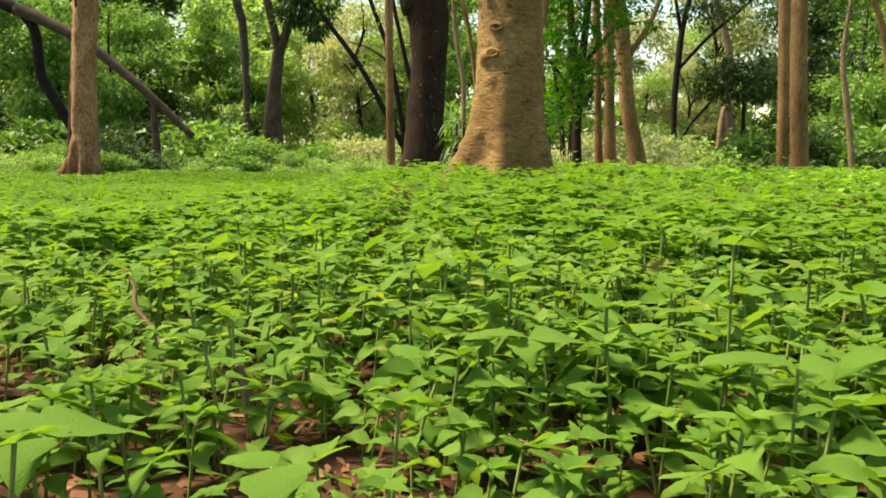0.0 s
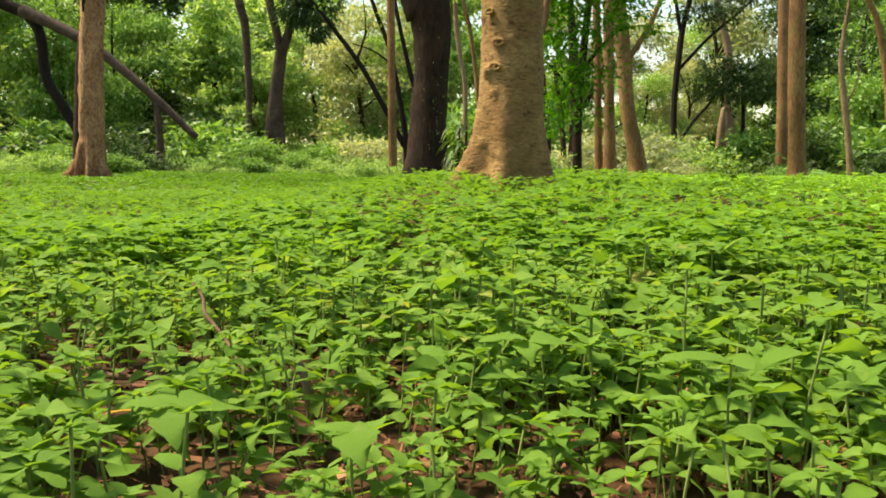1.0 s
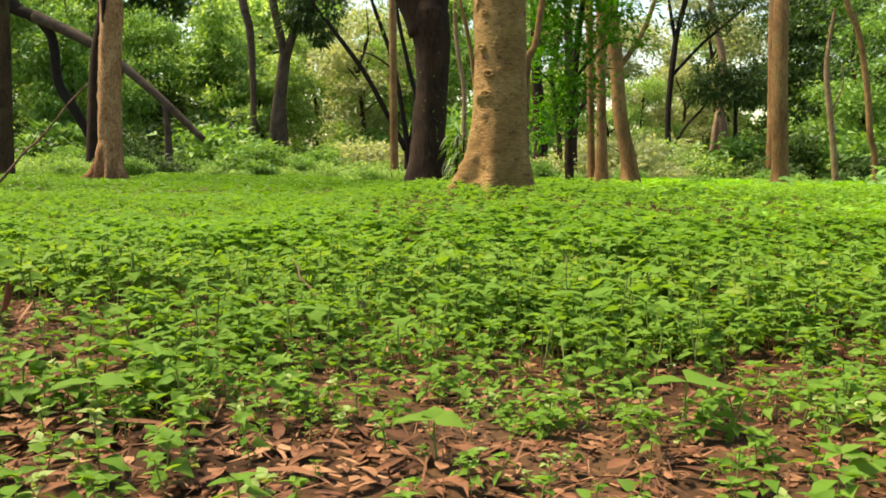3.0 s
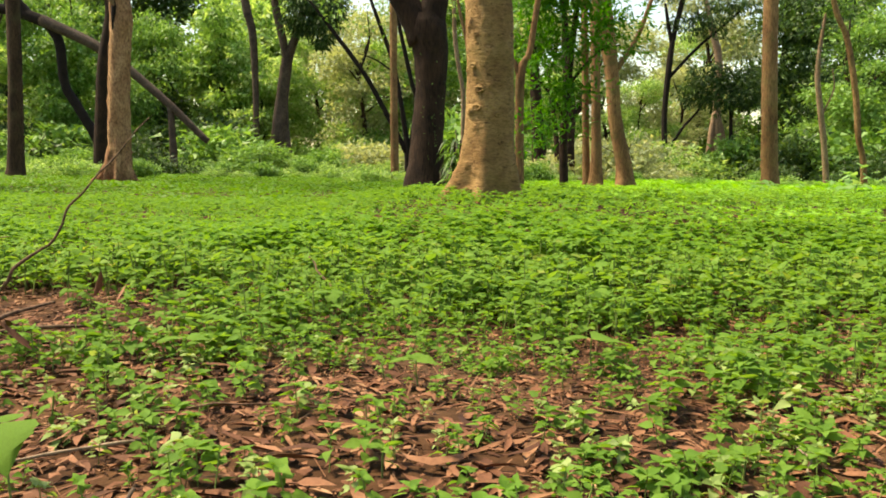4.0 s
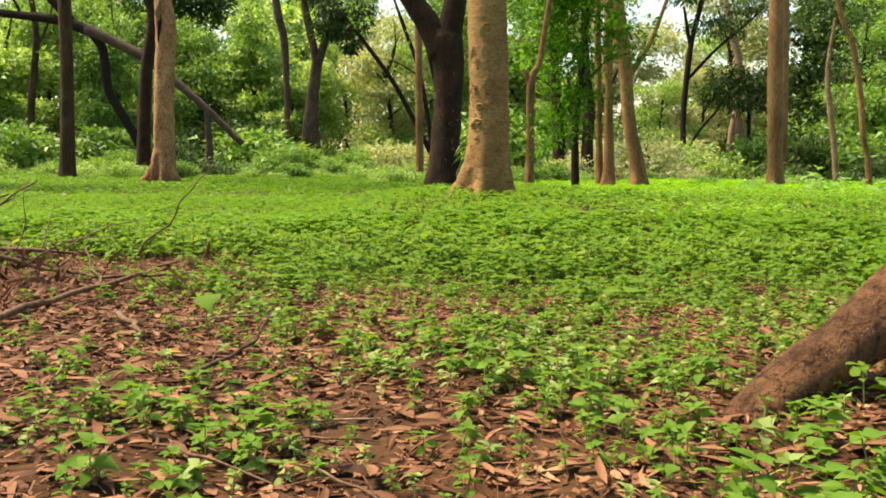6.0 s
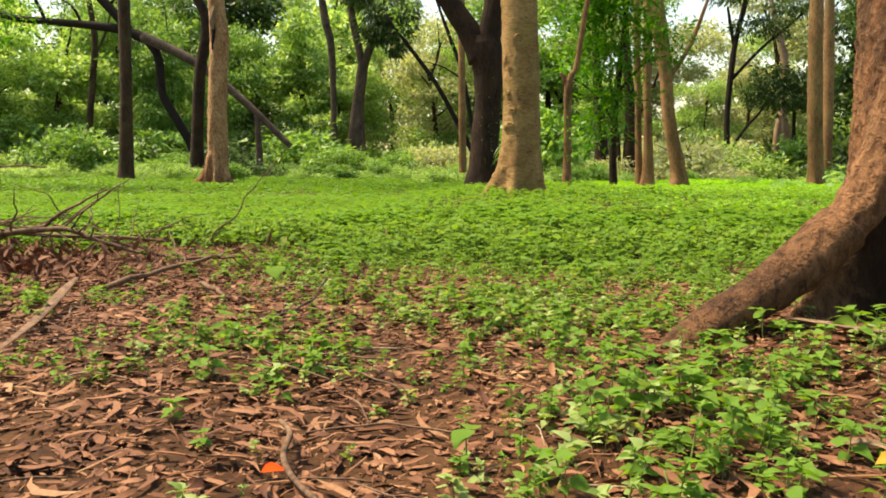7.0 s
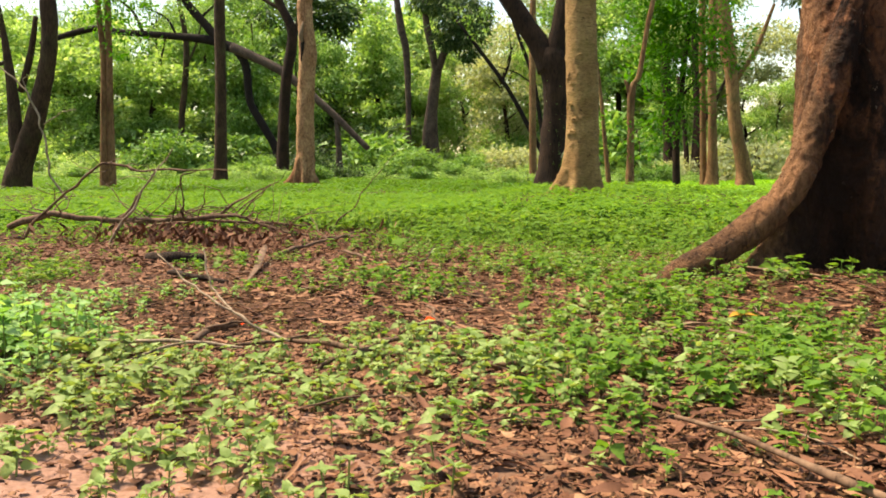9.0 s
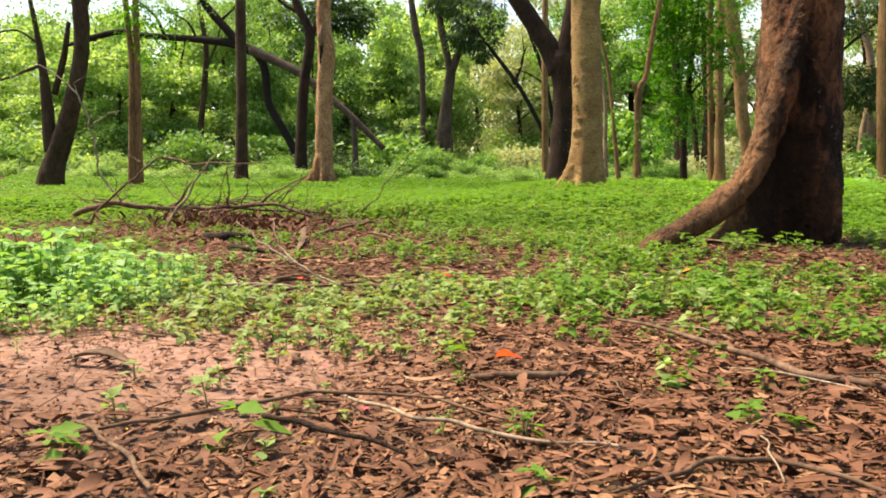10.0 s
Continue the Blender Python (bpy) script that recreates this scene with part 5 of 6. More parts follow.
herb_stuff("middle_herbs", "dense green herb layer around the tan tree", mid_kinds, [c[~bright] for c in middle], HERB_MID, 96, False)
herb_stuff("bright_herbs", "green herbs at the side of the clearing, tinted brighter as in sunlight", mid_kinds, [c[bright] for c in middle], HERB_MID_LIT, 117, False)
side = [np.concatenate(c) for c in zip(sow(-9, -3.2, -0.5, 7.2, 65, 99, lambda x, y: np.abs(x) < 2.6 + 0.85 * (y + 1.5)), sow(3.6, 7.5, 1.0, 7.2, 65, 100), sow(-10, -6.5, 7.2, 12.5, 65, 101), sow(7, 11, 7.2, 12.5, 65, 102))]
herb_stuff("side_herbs", "green herb layer along the sides of the clearing", mid_kinds, side, HERB_MID, 103, False)


def ragged(x, y):
    """Thins the herbs unevenly towards the outside."""
    return np.abs(x) < 4.0 + 4.5 * ((np.sin(127.1 * x + 311.7 * y) * 43758.5) % 1.0)


flank = [np.concatenate(c) for c in zip(sow(-3.6, -2.6, 5.1, 6.1, 300, 110), sow(3.0, 3.8, 5.1, 6.1, 300, 111), sow(-3.6, -2.4, 4.0, 5.1, 200, 112), sow(2.8, 3.8, 4.0, 5.1, 200, 113),
                                           sow(-8.5, -3.6, 4.2, 7.2, 210, 121, ragged), sow(3.8, 8.5, 4.2, 7.2, 210, 122, ragged))]
herb_stuff("flank_herbs", "green herbs at both flanks of the dense patch", further_kinds, flank, HERB_MID, 114, False)
outer = sow(-13, 12, -9, 5.5, 34, 115, lambda x, y: (x < -3.1) | (x > 3.5) | (y < -1.6))
herb_stuff("outer_herbs", "scattered low green herbs around the clearing", far_kinds, (outer[0], outer[1], outer[2] * 1.1), HERB, 116, False)
x1, y1, s1 = sow(-30, 24, 12.5, 40, 38, 97, lambda x, y: np.abs(x + 0.12 * y) < 0.62 * (y + 5))
# herbs towards +x take the leaf colour with sunlight in it
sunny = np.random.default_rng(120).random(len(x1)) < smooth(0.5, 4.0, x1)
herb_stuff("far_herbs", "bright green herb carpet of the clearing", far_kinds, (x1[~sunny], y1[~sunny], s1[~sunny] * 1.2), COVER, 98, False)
herb_stuff("far_bright_herbs", "herb carpet on one side of the clearing, tinted lighter as in sunlight", far_kinds, (x1[sunny], y1[sunny], s1[sunny] * 1.2), COVER_LIT, 99, False)


# ---------------------------------------------------------------- dead leaves
def dead_leaf(seed, ln, w):
    """A long curled eucalyptus-like leaf, flat on the ground."""
    g = np.random.default_rng(seed)
    ys = np.array([-0.5, -0.3, 0.0, 0.28, 0.5])
    ws = np.array([0.1, 0.8, 1.0, 0.62, 0.03]) * w / 2
    bend, curl, arch, twist = g.normal(0, 0.5), g.uniform(-0.3, 0.9), g.uniform(-0.04, 0.1), g.normal(0, 0.7)
    v, f = [], []
    for y, hw in zip(ys, ws):
        x0, z0 = bend * y * y * ln, arch * (0.25 - y * y) * ln * 2
        v += [(x0 - hw, y * ln, z0 + (curl - twist * y) * hw), (x0, y * ln, z0), (x0 + hw, y * ln, z0 + (curl * 0.7 + twist * y) * hw)]
    for k in range(4):
        a, b = 3 * k, 3 * k + 3
        f += [(a, a + 1, b + 1), (a, b + 1, b), (a + 1, a + 2, b + 2), (a + 1, b + 2, b + 1)]
    return np.array(v), np.array(f)


dead_kinds = [dead_leaf(s, ln, w) for s, ln, w in ((1, 0.13, 0.024), (2, 0.11, 0.03), (3, 0.16, 0.02), (4, 0.085, 0.034), (5, 0.13, 0.016), (6, 0.06, 0.028))]


def lay(n, x0, x1, y0, y1, seed, weight=None):
    g = np.random.default_rng(seed)
    x, y = g.uniform(x0, x1, n), g.uniform(y0, y1, n)
    if weight is not None:
        ok = g.random(n) < weight(x, y)
        x, y = x[ok], y[ok]
    return x, y, g


def litter_stuff():
    x, y, g = lay(8000, -4.5, 4.5, -3.4, 6.4, 121, lambda x, y: (1 - 0.6 * smooth(0.7, 0.1, x) * smooth(-0.4, -0.8, y) * smooth(-2.0, -1.6, y)) * (0.3 + 0.7 * smooth(6, 4, y)) * (0.55 + 0.45 * np.sin(2.1 * x + np.sin(3 * y)) * np.sin(2.6 * y)))
    pieces = []
    for xi, yi, zi in zip(x, y, ground_z(x, y)):
        v, f = dead_kinds[int(g.integers(0, 6))]
        m = np.array(Euler((g.normal(0, 0.1), g.normal(0, 0.25), g.uniform(0, 6.28))).to_matrix()) * (0.35 + 0.65 * g.random() ** 2.5)
        pieces.append((v @ m.T + (xi, yi, zi + g.uniform(0.004, 0.02)), f))
    x, y, g = lay(12000, -2.3, 2.6, -2.1, 4.0, 124, lambda x, y: (1 - 0.35 * smooth(0.0, -0.5, y + 0.15 * np.sin(3 * x)) + 0.2 * smooth(-1.0, -1.8, y)) * (1 - 0.85 * smooth(0.5, 0.0, x) * smooth(-0.5, -0.9, y) * smooth(-2.0, -1.6, y)))
    for xi, yi, zi in zip(x, y, ground_z(x, y)):
        v, f = dead_kinds[int(g.integers(0, 6))]
        m = np.array(Euler((g.normal(0, 0.1), g.normal(0, 0.25), g.uniform(0, 6.28))).to_matrix()) * (0.3 + 0.6 * g.random() ** 2)
        pieces.append((v @ m.T + (xi, yi, zi + g.uniform(0.004, 0.018)), f))
    x, y, g = lay(800, -1.6, 2.2, -0.4, 3.6, 126)
    for xi, yi, zi in zip(x, y, ground_z(x, y)):
        v, f = dead_kinds[int(g.choice([0, 1, 2, 4]))]
        m = np.array(Euler((g.normal(0, 0.1), g.normal(0, 0.25), g.uniform(0, 6.28))).to_matrix()) * g.uniform(0.65, 1.0)
        pieces.append((v @ m.T + (xi, yi, zi + g.uniform(0.01, 0.02)), f))
    x, y, g = lay(70000, -3.6, 3.6, -2.8, 5.6, 122, lambda x, y: 1 - 0.6 * smooth(0.7, 0.1, x) * smooth(-0.4, -0.8, y) * smooth(-2.0, -1.6, y))
    xn, yn, g = lay(40000, -1.4, 2.3, -2.3, 0.6, 127, lambda x, y: 1 - 0.85 * smooth(0.7, 0.1, x) * smooth(-0.4, -0.8, y) * smooth(-2.0, -1.6, y))
    x, y = np.concatenate([x, xn]), np.concatenate([y, yn])
    n = len(x)
    a, ln = g.uniform(0, 6.28, n), 0.008 + 0.03 * g.random(n) ** 2
    w = ln * g.uniform(0.3, 0.75, n)
    z = ground_z(x, y) + g.uniform(0.002, 0.012, n)
    c, s = np.cos(a), np.sin(a)
    ring = [(-0.5, 0.05), (-0.3, 0.42), (0.1, 0.5), (0.5, 0.1), (0.25, -0.4), (-0.2, -0.45)]
    rows = []
    for p, q in ring:
        p, q = p + g.normal(0, 0.09, n), q + g.normal(0, 0.12, n)
        rows.append(np.stack([x + p * ln * c - q * w * s, y + p * ln * s + q * w * c, z + g.uniform(-0.003, 0.006, n) + 0.25 * ln * np.abs(p)], -1))
    i = np.arange(n)[:, None] * 6
    pieces.append((np.stack(rows, 1).reshape(-1, 3), np.concatenate([i + k for k in ((0, 2, 1), (0, 3, 2), (0, 5, 3), (5, 4, 3))], 1).reshape(-1, 3)))
    x, y, g = lay(22000, -12, 11, -9, 7, 125, lambda x, y: 1.0 * ((np.abs(x) > 3.3) | (y < -2.4)))
    n = len(x)
    a, ln, z = g.uniform(0, 6.28, n), g.uniform(0.04, 0.11, n), ground_z(x, y) + g.uniform(0.004, 0.012, n)
    c, s, w = np.cos(a), np.sin(a), ln * g.uniform(0.25, 0.45, n)
    rows = [np.stack([x + p * ln * c - q * w * s, y + p * ln * s + q * w * c, z + 0.01 * np.abs(p)], -1) for p, q in ((-0.5, 0), (0.05, 0.5), (0.5, 0.05), (0.0, -0.5))]
    i = np.arange(n)[:, None] * 4
    pieces.append((np.stack(rows, 1).reshape(-1, 3), np.concatenate([i + (0, 2, 1), i + (0, 3, 2)], 1).reshape(-1, 3)))
    # straws, stalks and bits of twig
    x, y, g = lay(26000, -3.6, 3.6, -2.8, 5.4, 123)
    n = len(x)
    a, ln, z = g.uniform(0, 6.28, n), 0.02 + 0.1 * g.random(n) ** 2, ground_z(x, y) + g.uniform(0.004, 0.02, n)
    c, s = np.cos(a), np.sin(a)
    w = g.uniform(0.0006, 0.002, n)
    rows = []
    for p, q in ((-0.5, -1), (-0.5, 1), (0.5, 1), (0.5, -1)):
        rows.append(np.stack([x + p * ln * c - q * w * s, y + p * ln * s + q * w * c, z + 0.4 * q * w + p * 0.012], -1))
    i = np.arange(n)[:, None] * 4
    pieces.append((np.stack(rows, 1).reshape(-1, 3), np.concatenate([i + (0, 2, 1), i + (0, 3, 2)], 1).reshape(-1, 3)))
    ob = part("leaf_litter", raw_mesh("leaf_litter", *joined(pieces)), LITTER)
    tagged(ob, "scattered tan and brown dead leaves on bare soil", "leaf litter", kind="stuff")


litter_stuff()


# ---------------------------------------------------------------- fallen branches and twigs
def stick(name, label, nodes, material=TWIG, sides=7, twigs=(), category="branch", group=""):
    def on(rows):
        return [(a[0], a[1], a[2] + float(lift(a[0], a[1])), a[3]) for a in rows] if group != "small twigs" else rows

    def crooked(rows, seed):
        g_ = np.random.default_rng(seed)
        out = [rows[0]]
        for a, b in zip(rows, rows[1:]):
            ln = math.dist(a[:3], b[:3])
            for q in (0.33, 0.67):
                d = g_.normal(0, 0.035 * ln, 3)
                out.append((*(a[i] + (b[i] - a[i]) * q + d[i] for i in range(2)), a[2] + (b[2] - a[2]) * q + abs(d[2]) * 0.5, (a[3] + (b[3] - a[3]) * q) * g_.uniform(0.85, 1.2)))
            out.append(b)
        return out

    nodes, twigs = crooked(on(nodes), int(abs(nodes[0][0]) * 1000) + len(nodes)), [crooked(on(tw), k + int(abs(tw[-1][1]) * 100)) for k, tw in enumerate(twigs)]
    base = nodes[0][:3]
    t = thing(name, base, label, category, group)
    rel = [(a[0] - base[0], a[1] - base[1], a[2] - base[2], a[3]) for a in nodes]
    stem_ = part("main_stem", raw_mesh("main_stem", *tube(rel, sides, 5, 0.12, base[0] * 3, 14)), material, t)
    for tw in twigs:
        rel = [(a[0] - base[0], a[1] - base[1], a[2] - base[2], a[3]) for a in tw]
        part("twig", raw_mesh("twig", *tube(rel, 5, 4, 0.1, base[1], 20)), material, stem_)
    return t


def strip(name, label, nodes, material):
    """A curled ribbon of bark with some thickness."""
    c = spline([(x, y, z + float(lift(x, y)), w) for x, y, z, w in nodes], 6)
    base = c[0][:3].copy()
    v, f = [], []
    for k, (x, y, z, w) in enumerate(c):
        d = c[min(k + 1, len(c) - 1)][:2] - c[max(k - 1, 0)][:2]
        s_ = np.array([-d[1], d[0]]) / (np.linalg.norm(d) + 1e-9)
        for q, up in ((-1, 0.35), (0, 0.0), (1, 0.25), (1, 0.05), (0, -0.22), (-1, 0.12)):
            v.append((x + s_[0] * w * q - base[0], y + s_[1] * w * q - base[1], z + up * w - base[2]))
        if k:
            for j in range(6):
                a, b, i = 6 * (k - 1), 6 * k, (j + 1) % 6
                f += [(a + j, a + i, b + i), (a + j, b + i, b + j)]
    ob = part(name, raw_mesh(name, v, f), material)
    ob.location = base
    return tagged(ob, label, "bark")


def brush_twigs(nodes, n, length, seed, rise=0.5):
    g = np.random.default_rng(seed)
    c = spline(nodes, 6)
    out = []
    for _ in range(n):
        p = c[int(g.integers(2, len(c) - 1))]
        a = g.uniform(0, 6.28)
        d = np.array([np.cos(a), 0.6 * np.sin(a), g.uniform(-0.1, 1.0) * rise])
        ln = length * g.uniform(0.4, 1.1)
        q1, q2 = p[:3] + d * ln * 0.5 + g.normal(0, 0.03, 3), p[:3] + d * ln + g.normal(0, 0.06, 3)
        q1[2], q2[2] = max(q1[2], 0.02), max(q2[2], 0.02)
        r = min(p[3] * 0.5, 0.007)
        out.append([(*p[:3], r), (*q1, r * 0.7), (*q2, r * 0.3)])
    return out


BR = [(-4.0, 4.0, 0.1, 0.0265), (-3.6, 4.0, 0.22, 0.0265), (-3.35, 4.05, 0.18, 0.0234), (-3.07, 4.15, 0.16, 0.0218), (-2.75, 4.2, 0.16, 0.0195), (-2.44, 4.2, 0.18, 0.0187), (-2.06, 4.25, 0.21, 0.0148), (-1.9, 4.25, 0.16, 0.0125), (-1.66, 4.28, 0.08, 0.0109), (-1.36, 4.3, 0.03, 0.0078)]
stick("brush_branch", "dead crooked branch lying on the ground with bare twigs", BR, sides=9, twigs=brush_twigs(BR, 34, 0.6, 3) + [
    [(-2.84, 4.3, 0.11, 0.014), (-2.53, 4.3, 0.14, 0.013), (-2.22, 4.3, 0.22, 0.011), (-1.99, 4.3, 0.36, 0.008), (-1.8, 4.3, 0.45, 0.004)],
    [(-3.18, 4.2, 0.08, 0.018), (-2.99, 4.2, 0.25, 0.014), (-2.87, 4.2, 0.42, 0.006)], [(-2.11, 4.3, 0.2, 0.008), (-1.95, 4.35, 0.34, 0.007), (-1.84, 4.4, 0.44, 0.005), (-1.7, 4.4, 0.52, 0.003)],
    [(-2.5, 4.2, 0.17, 0.01), (-2.4, 4.0, 0.3, 0.008), (-2.36, 3.9, 0.55, 0.005), (-2.14, 3.9, 0.6, 0.003)]])
BR2 = [(-3.7, 3.8, 0.03, 0.012), (-3.37, 3.8, 0.36, 0.011), (-3.17, 3.8, 0.51, 0.01), (-2.99, 3.8, 0.64, 0.009), (-2.84, 3.8, 0.63, 0.011), (-2.65, 3.8, 0.58, 0.009), (-2.27, 3.8, 0.59, 0.007), (-1.9, 3.8, 0.59, 0.004)]
stick("brush_branch", "thin arched dead branch standing in a brush heap", BR2, twigs=brush_twigs(BR2, 9, 0.35, 4, 0.3))
BR3 = [(-2.85, 3.6, -0.02, 0.013), (-2.61, 3.6, 0.29, 0.011), (-2.47, 3.6, 0.51, 0.008), (-2.27, 3.6, 0.76, 0.004)]
stick("brush_branch", "thin bleached stick poking up from a brush heap", BR3, TWIG_PALE, twigs=brush_twigs(BR3, 3, 0.25, 5))
BR4 = [(-1.24, 3.1, 0.03, 0.014), (-1.19, 3.5, 0.045, 0.013), (-1.13, 3.9, 0.055, 0.012), (-1.1, 4.3, 0.055, 0.01), (-1.12, 4.8, 0.05, 0.005)]
stick("fallen_branch", "thick brown fallen branch on the litter", BR4, twigs=[[(-1.3, 4.2, 0.04, 0.009), (-1.0, 4.3, 0.05, 0.008), (-0.76, 4.45, 0.04, 0.005)], [(-1.16, 3.9, 0.06, 0.006), (-1.3, 4.1, 0.12, 0.005), (-1.42, 4.3, 0.2, 0.003)]])
BR5 = [(-3.4, 4.7, 0.06, 0.016), (-2.8, 4.6, 0.14, 0.014), (-2.2, 4.7, 0.12, 0.012), (-1.6, 4.85, 0.08, 0.007)]
stick("brush_branch", "dead brown branch with many bare side twigs", BR5, twigs=brush_twigs(BR5, 26, 0.55, 6, 0.8))
BR6 = [(-5.3, 7.0, -0.02, 0.014), (-5.7, 7.0, 0.5, 0.013), (-5.72, 7.0, 0.85, 0.013), (-5.8, 7.0, 1.2, 0.013), (-5.95, 7.0, 1.5, 0.012), (-6.2, 7.0, 1.72, 0.01), (-6.6, 7.0, 1.95, 0.005)]
stick("arched_branch", "bleached bare branch arching up out of the herbs", BR6, TWIG_PALE, twigs=[[(-5.95, 7.0, 1.5, 0.008), (-6.0, 7.0, 1.65, 0.006), (-5.8, 7.0, 1.75, 0.003)], [(-5.75, 7.0, 1.1, 0.008), (-5.5, 7.0, 1.25, 0.005), (-5.3, 7.0, 1.28, 0.003)]])
stick("leaning_twig", "long thin pale twig leaning out of the herbs", [(-1.54, 5.15, -0.02, 0.007), (-1.45, 5.15, 0.12, 0.007), (-1.31, 5.2, 0.23, 0.006), (-1.18, 5.2, 0.43, 0.005), (-1.08, 5.25, 0.56, 0.004), (-0.93, 5.3, 0.75, 0.0025)], TWIG)
strip("bark_piece", "flat curved strip of fallen grey-brown bark", [(-0.94, 1.85, 0.03, 0.008), (-1.06, 2.28, 0.05, 0.02), (-1.22, 2.75, 0.08, 0.022), (-1.3, 3.0, 0.1, 0.008)], TWIG)
stick("log_piece", "short dark rotten log half sunk in litter", [(-1.95, 2.6, 0.03, 0.04), (-1.8, 2.62, 0.04, 0.045), (-1.62, 2.72, 0.03, 0.035)], BARK_DARK, 10, category="log")
stick("fallen_branch", "dark rotten stick lying on the litter", [(-1.5, 2.05, 0.03, 0.016), (-1.25, 1.88, 0.035, 0.016), (-1.02, 1.77, 0.03, 0.012)], BARK_DARK)
stick("fallen_twig", "forked pale twig rising from reddish litter", [(-0.14, 0.31, 0.045, 0.0055), (-0.25, 0.34, 0.075, 0.005), (-0.36, 0.36, 0.13, 0.0045), (-0.42, 0.42, 0.155, 0.0042), (-0.5, 0.49, 0.2, 0.004), (-0.54, 0.53, 0.27, 0.0035), (-0.56, 0.56, 0.33, 0.0025)], TWIG_PALE, twigs=[[(-0.36, 0.36, 0.13, 0.004), (-0.51, 0.42, 0.19, 0.0038), (-0.61, 0.48, 0.23, 0.0035), (-0.74, 0.55, 0.31, 0.0025)]])
stick("fallen_branch", "brown stick lying between pale herbs", [(-0.16, 0.35, 0.04, 0.007), (0.07, 0.23, 0.05, 0.01), (0.24, 0.14, 0.05, 0.011), (0.36, 0.14, 0.045, 0.011), (0.52, 0.2, 0.04, 0.008)])
stick("fallen_twig", "crooked dark twig crossing a brown stick", [(0.08, -0.05, 0.03, 0.007), (0.19, 0.06, 0.07, 0.009), (0.24, 0.34, 0.065, 0.008), (0.29, 0.42, 0.05, 0.005)], twigs=[[(0.19, 0.06, 0.07, 0.007), (0.13, 0.1, 0.06, 0.006), (0.1, 0.2, 0.045, 0.004)]])
stick("fallen_twig", "long bleached twig lying on reddish litter", [(-0.95, 0.17, 0.04, 0.005), (-0.66, 0.17, 0.045, 0.006), (-0.43, 0.19, 0.05, 0.006), (-0.25, 0.18, 0.04, 0.004)], TWIG_PALE, twigs=[[(-0.42, 0.19, 0.05, 0.005), (-0.47, 0.07, 0.05, 0.005), (-0.5, -0.1, 0.03, 0.003)]])
stick("log_piece", "short brown branch end with broken twigs on the litter", [(-0.5, 0.35, 0.025, 0.012), (-0.54, 0.55, 0.03, 0.013), (-0.5, 0.7, 0.025, 0.009)], twigs=[[(-0.54, 0.5, 0.04, 0.007), (-0.48, 0.62, 0.05, 0.006), (-0.4, 0.7, 0.04, 0.003)]], category="log")
stick("fallen_twig", "thin dark twig lying under pale herbs", [(-0.36, 0.2, 0.03, 0.005), (-0.18, 0.3, 0.045, 0.006), (-0.05, 0.47, 0.04, 0.004)])
strip("bark_piece", "tan strip of fallen bark beside the great tree", [(1.58, 2.22, 0.1, 0.012), (1.72, 2.08, 0.095, 0.03), (1.9, 1.98, 0.085, 0.028), (2.08, 1.93, 0.07, 0.008)], BARK_PALE)


for x, y, a, ln, w in ((1.22, 0.72, 0.5, 0.2, 0.013), (1.35, 0.6, 2.2, 0.24, 0.012), (1.5, 0.86, 1.2, 0.16, 0.015), (1.12, 0.55, 1.9, 0.18, 0.012), (1.62, 1.0, 0.2, 0.22, 0.014), (1.4, 1.05, 2.7, 0.14, 0.014)):
    z, c, s_ = float(ground_z(x, y) - lift(x, y)) + 0.03, math.cos(a) * ln / 2, math.sin(a) * ln / 2
    strip("bark_piece", "curled tan strip of dry bark among herbs", [(x - c, y - s_, z - 0.005, w * 0.4), (x - c * 0.3, y - s_ * 0.3 + 0.01, z + 0.012, w), (x + c * 0.4, y + s_ * 0.4 + 0.01, z + 0.01, w), (x + c, y + s_, z - 0.005, w * 0.3)], BARK_PALE)


def dry_heap():
    """Withered brown leaves caught under the brush."""
    g = np.random.default_rng(37)
    pieces = []
    for _ in range(700):
        x, y = (g.normal(-2.15, 0.35), g.normal(3.7, 0.18)) if _ < 420 else (g.normal(-2.45, 0.6), g.normal(4.1, 0.35))
        v, f = dead_kinds[int(g.integers(0, 6))]
        m = np.array(Euler((g.uniform(0.3, 1.3), g.normal(0, 0.5), g.uniform(0, 6.28))).to_matrix()) * g.uniform(0.7, 1.1)
        pieces.append((v @ m.T + (x, y, float(ground_z(x, y)) + g.uniform(0.02, 0.14)), f))
    for k in range(4400):
        x, y = (g.normal(-1.9, 0.75), g.normal(3.1, 0.6)) if k < 2600 else (g.normal(1.6, 0.5), g.normal(-1.2, 0.4)) if k < 3900 else (g.normal(0.5, 0.9), g.normal(-1.85, 0.25))
        v, f = dead_kinds[int(g.integers(0, 6))]
        m = np.array(Euler((g.normal(0, 0.2), g.normal(0, 0.3), g.uniform(0, 6.28))).to_matrix()) * g.uniform(0.3, 0.8)
        pieces.append((v @ m.T + (x, y, float(ground_z(x, y)) + g.uniform(0.012, 0.03)), f))
    ob = part("dry_leaf_heap", raw_mesh("dry_leaf_heap", *joined(pieces)), DRY)
    tagged(ob, "heap of withered red-brown leaves under dead branches", "leaf litter", kind="stuff")


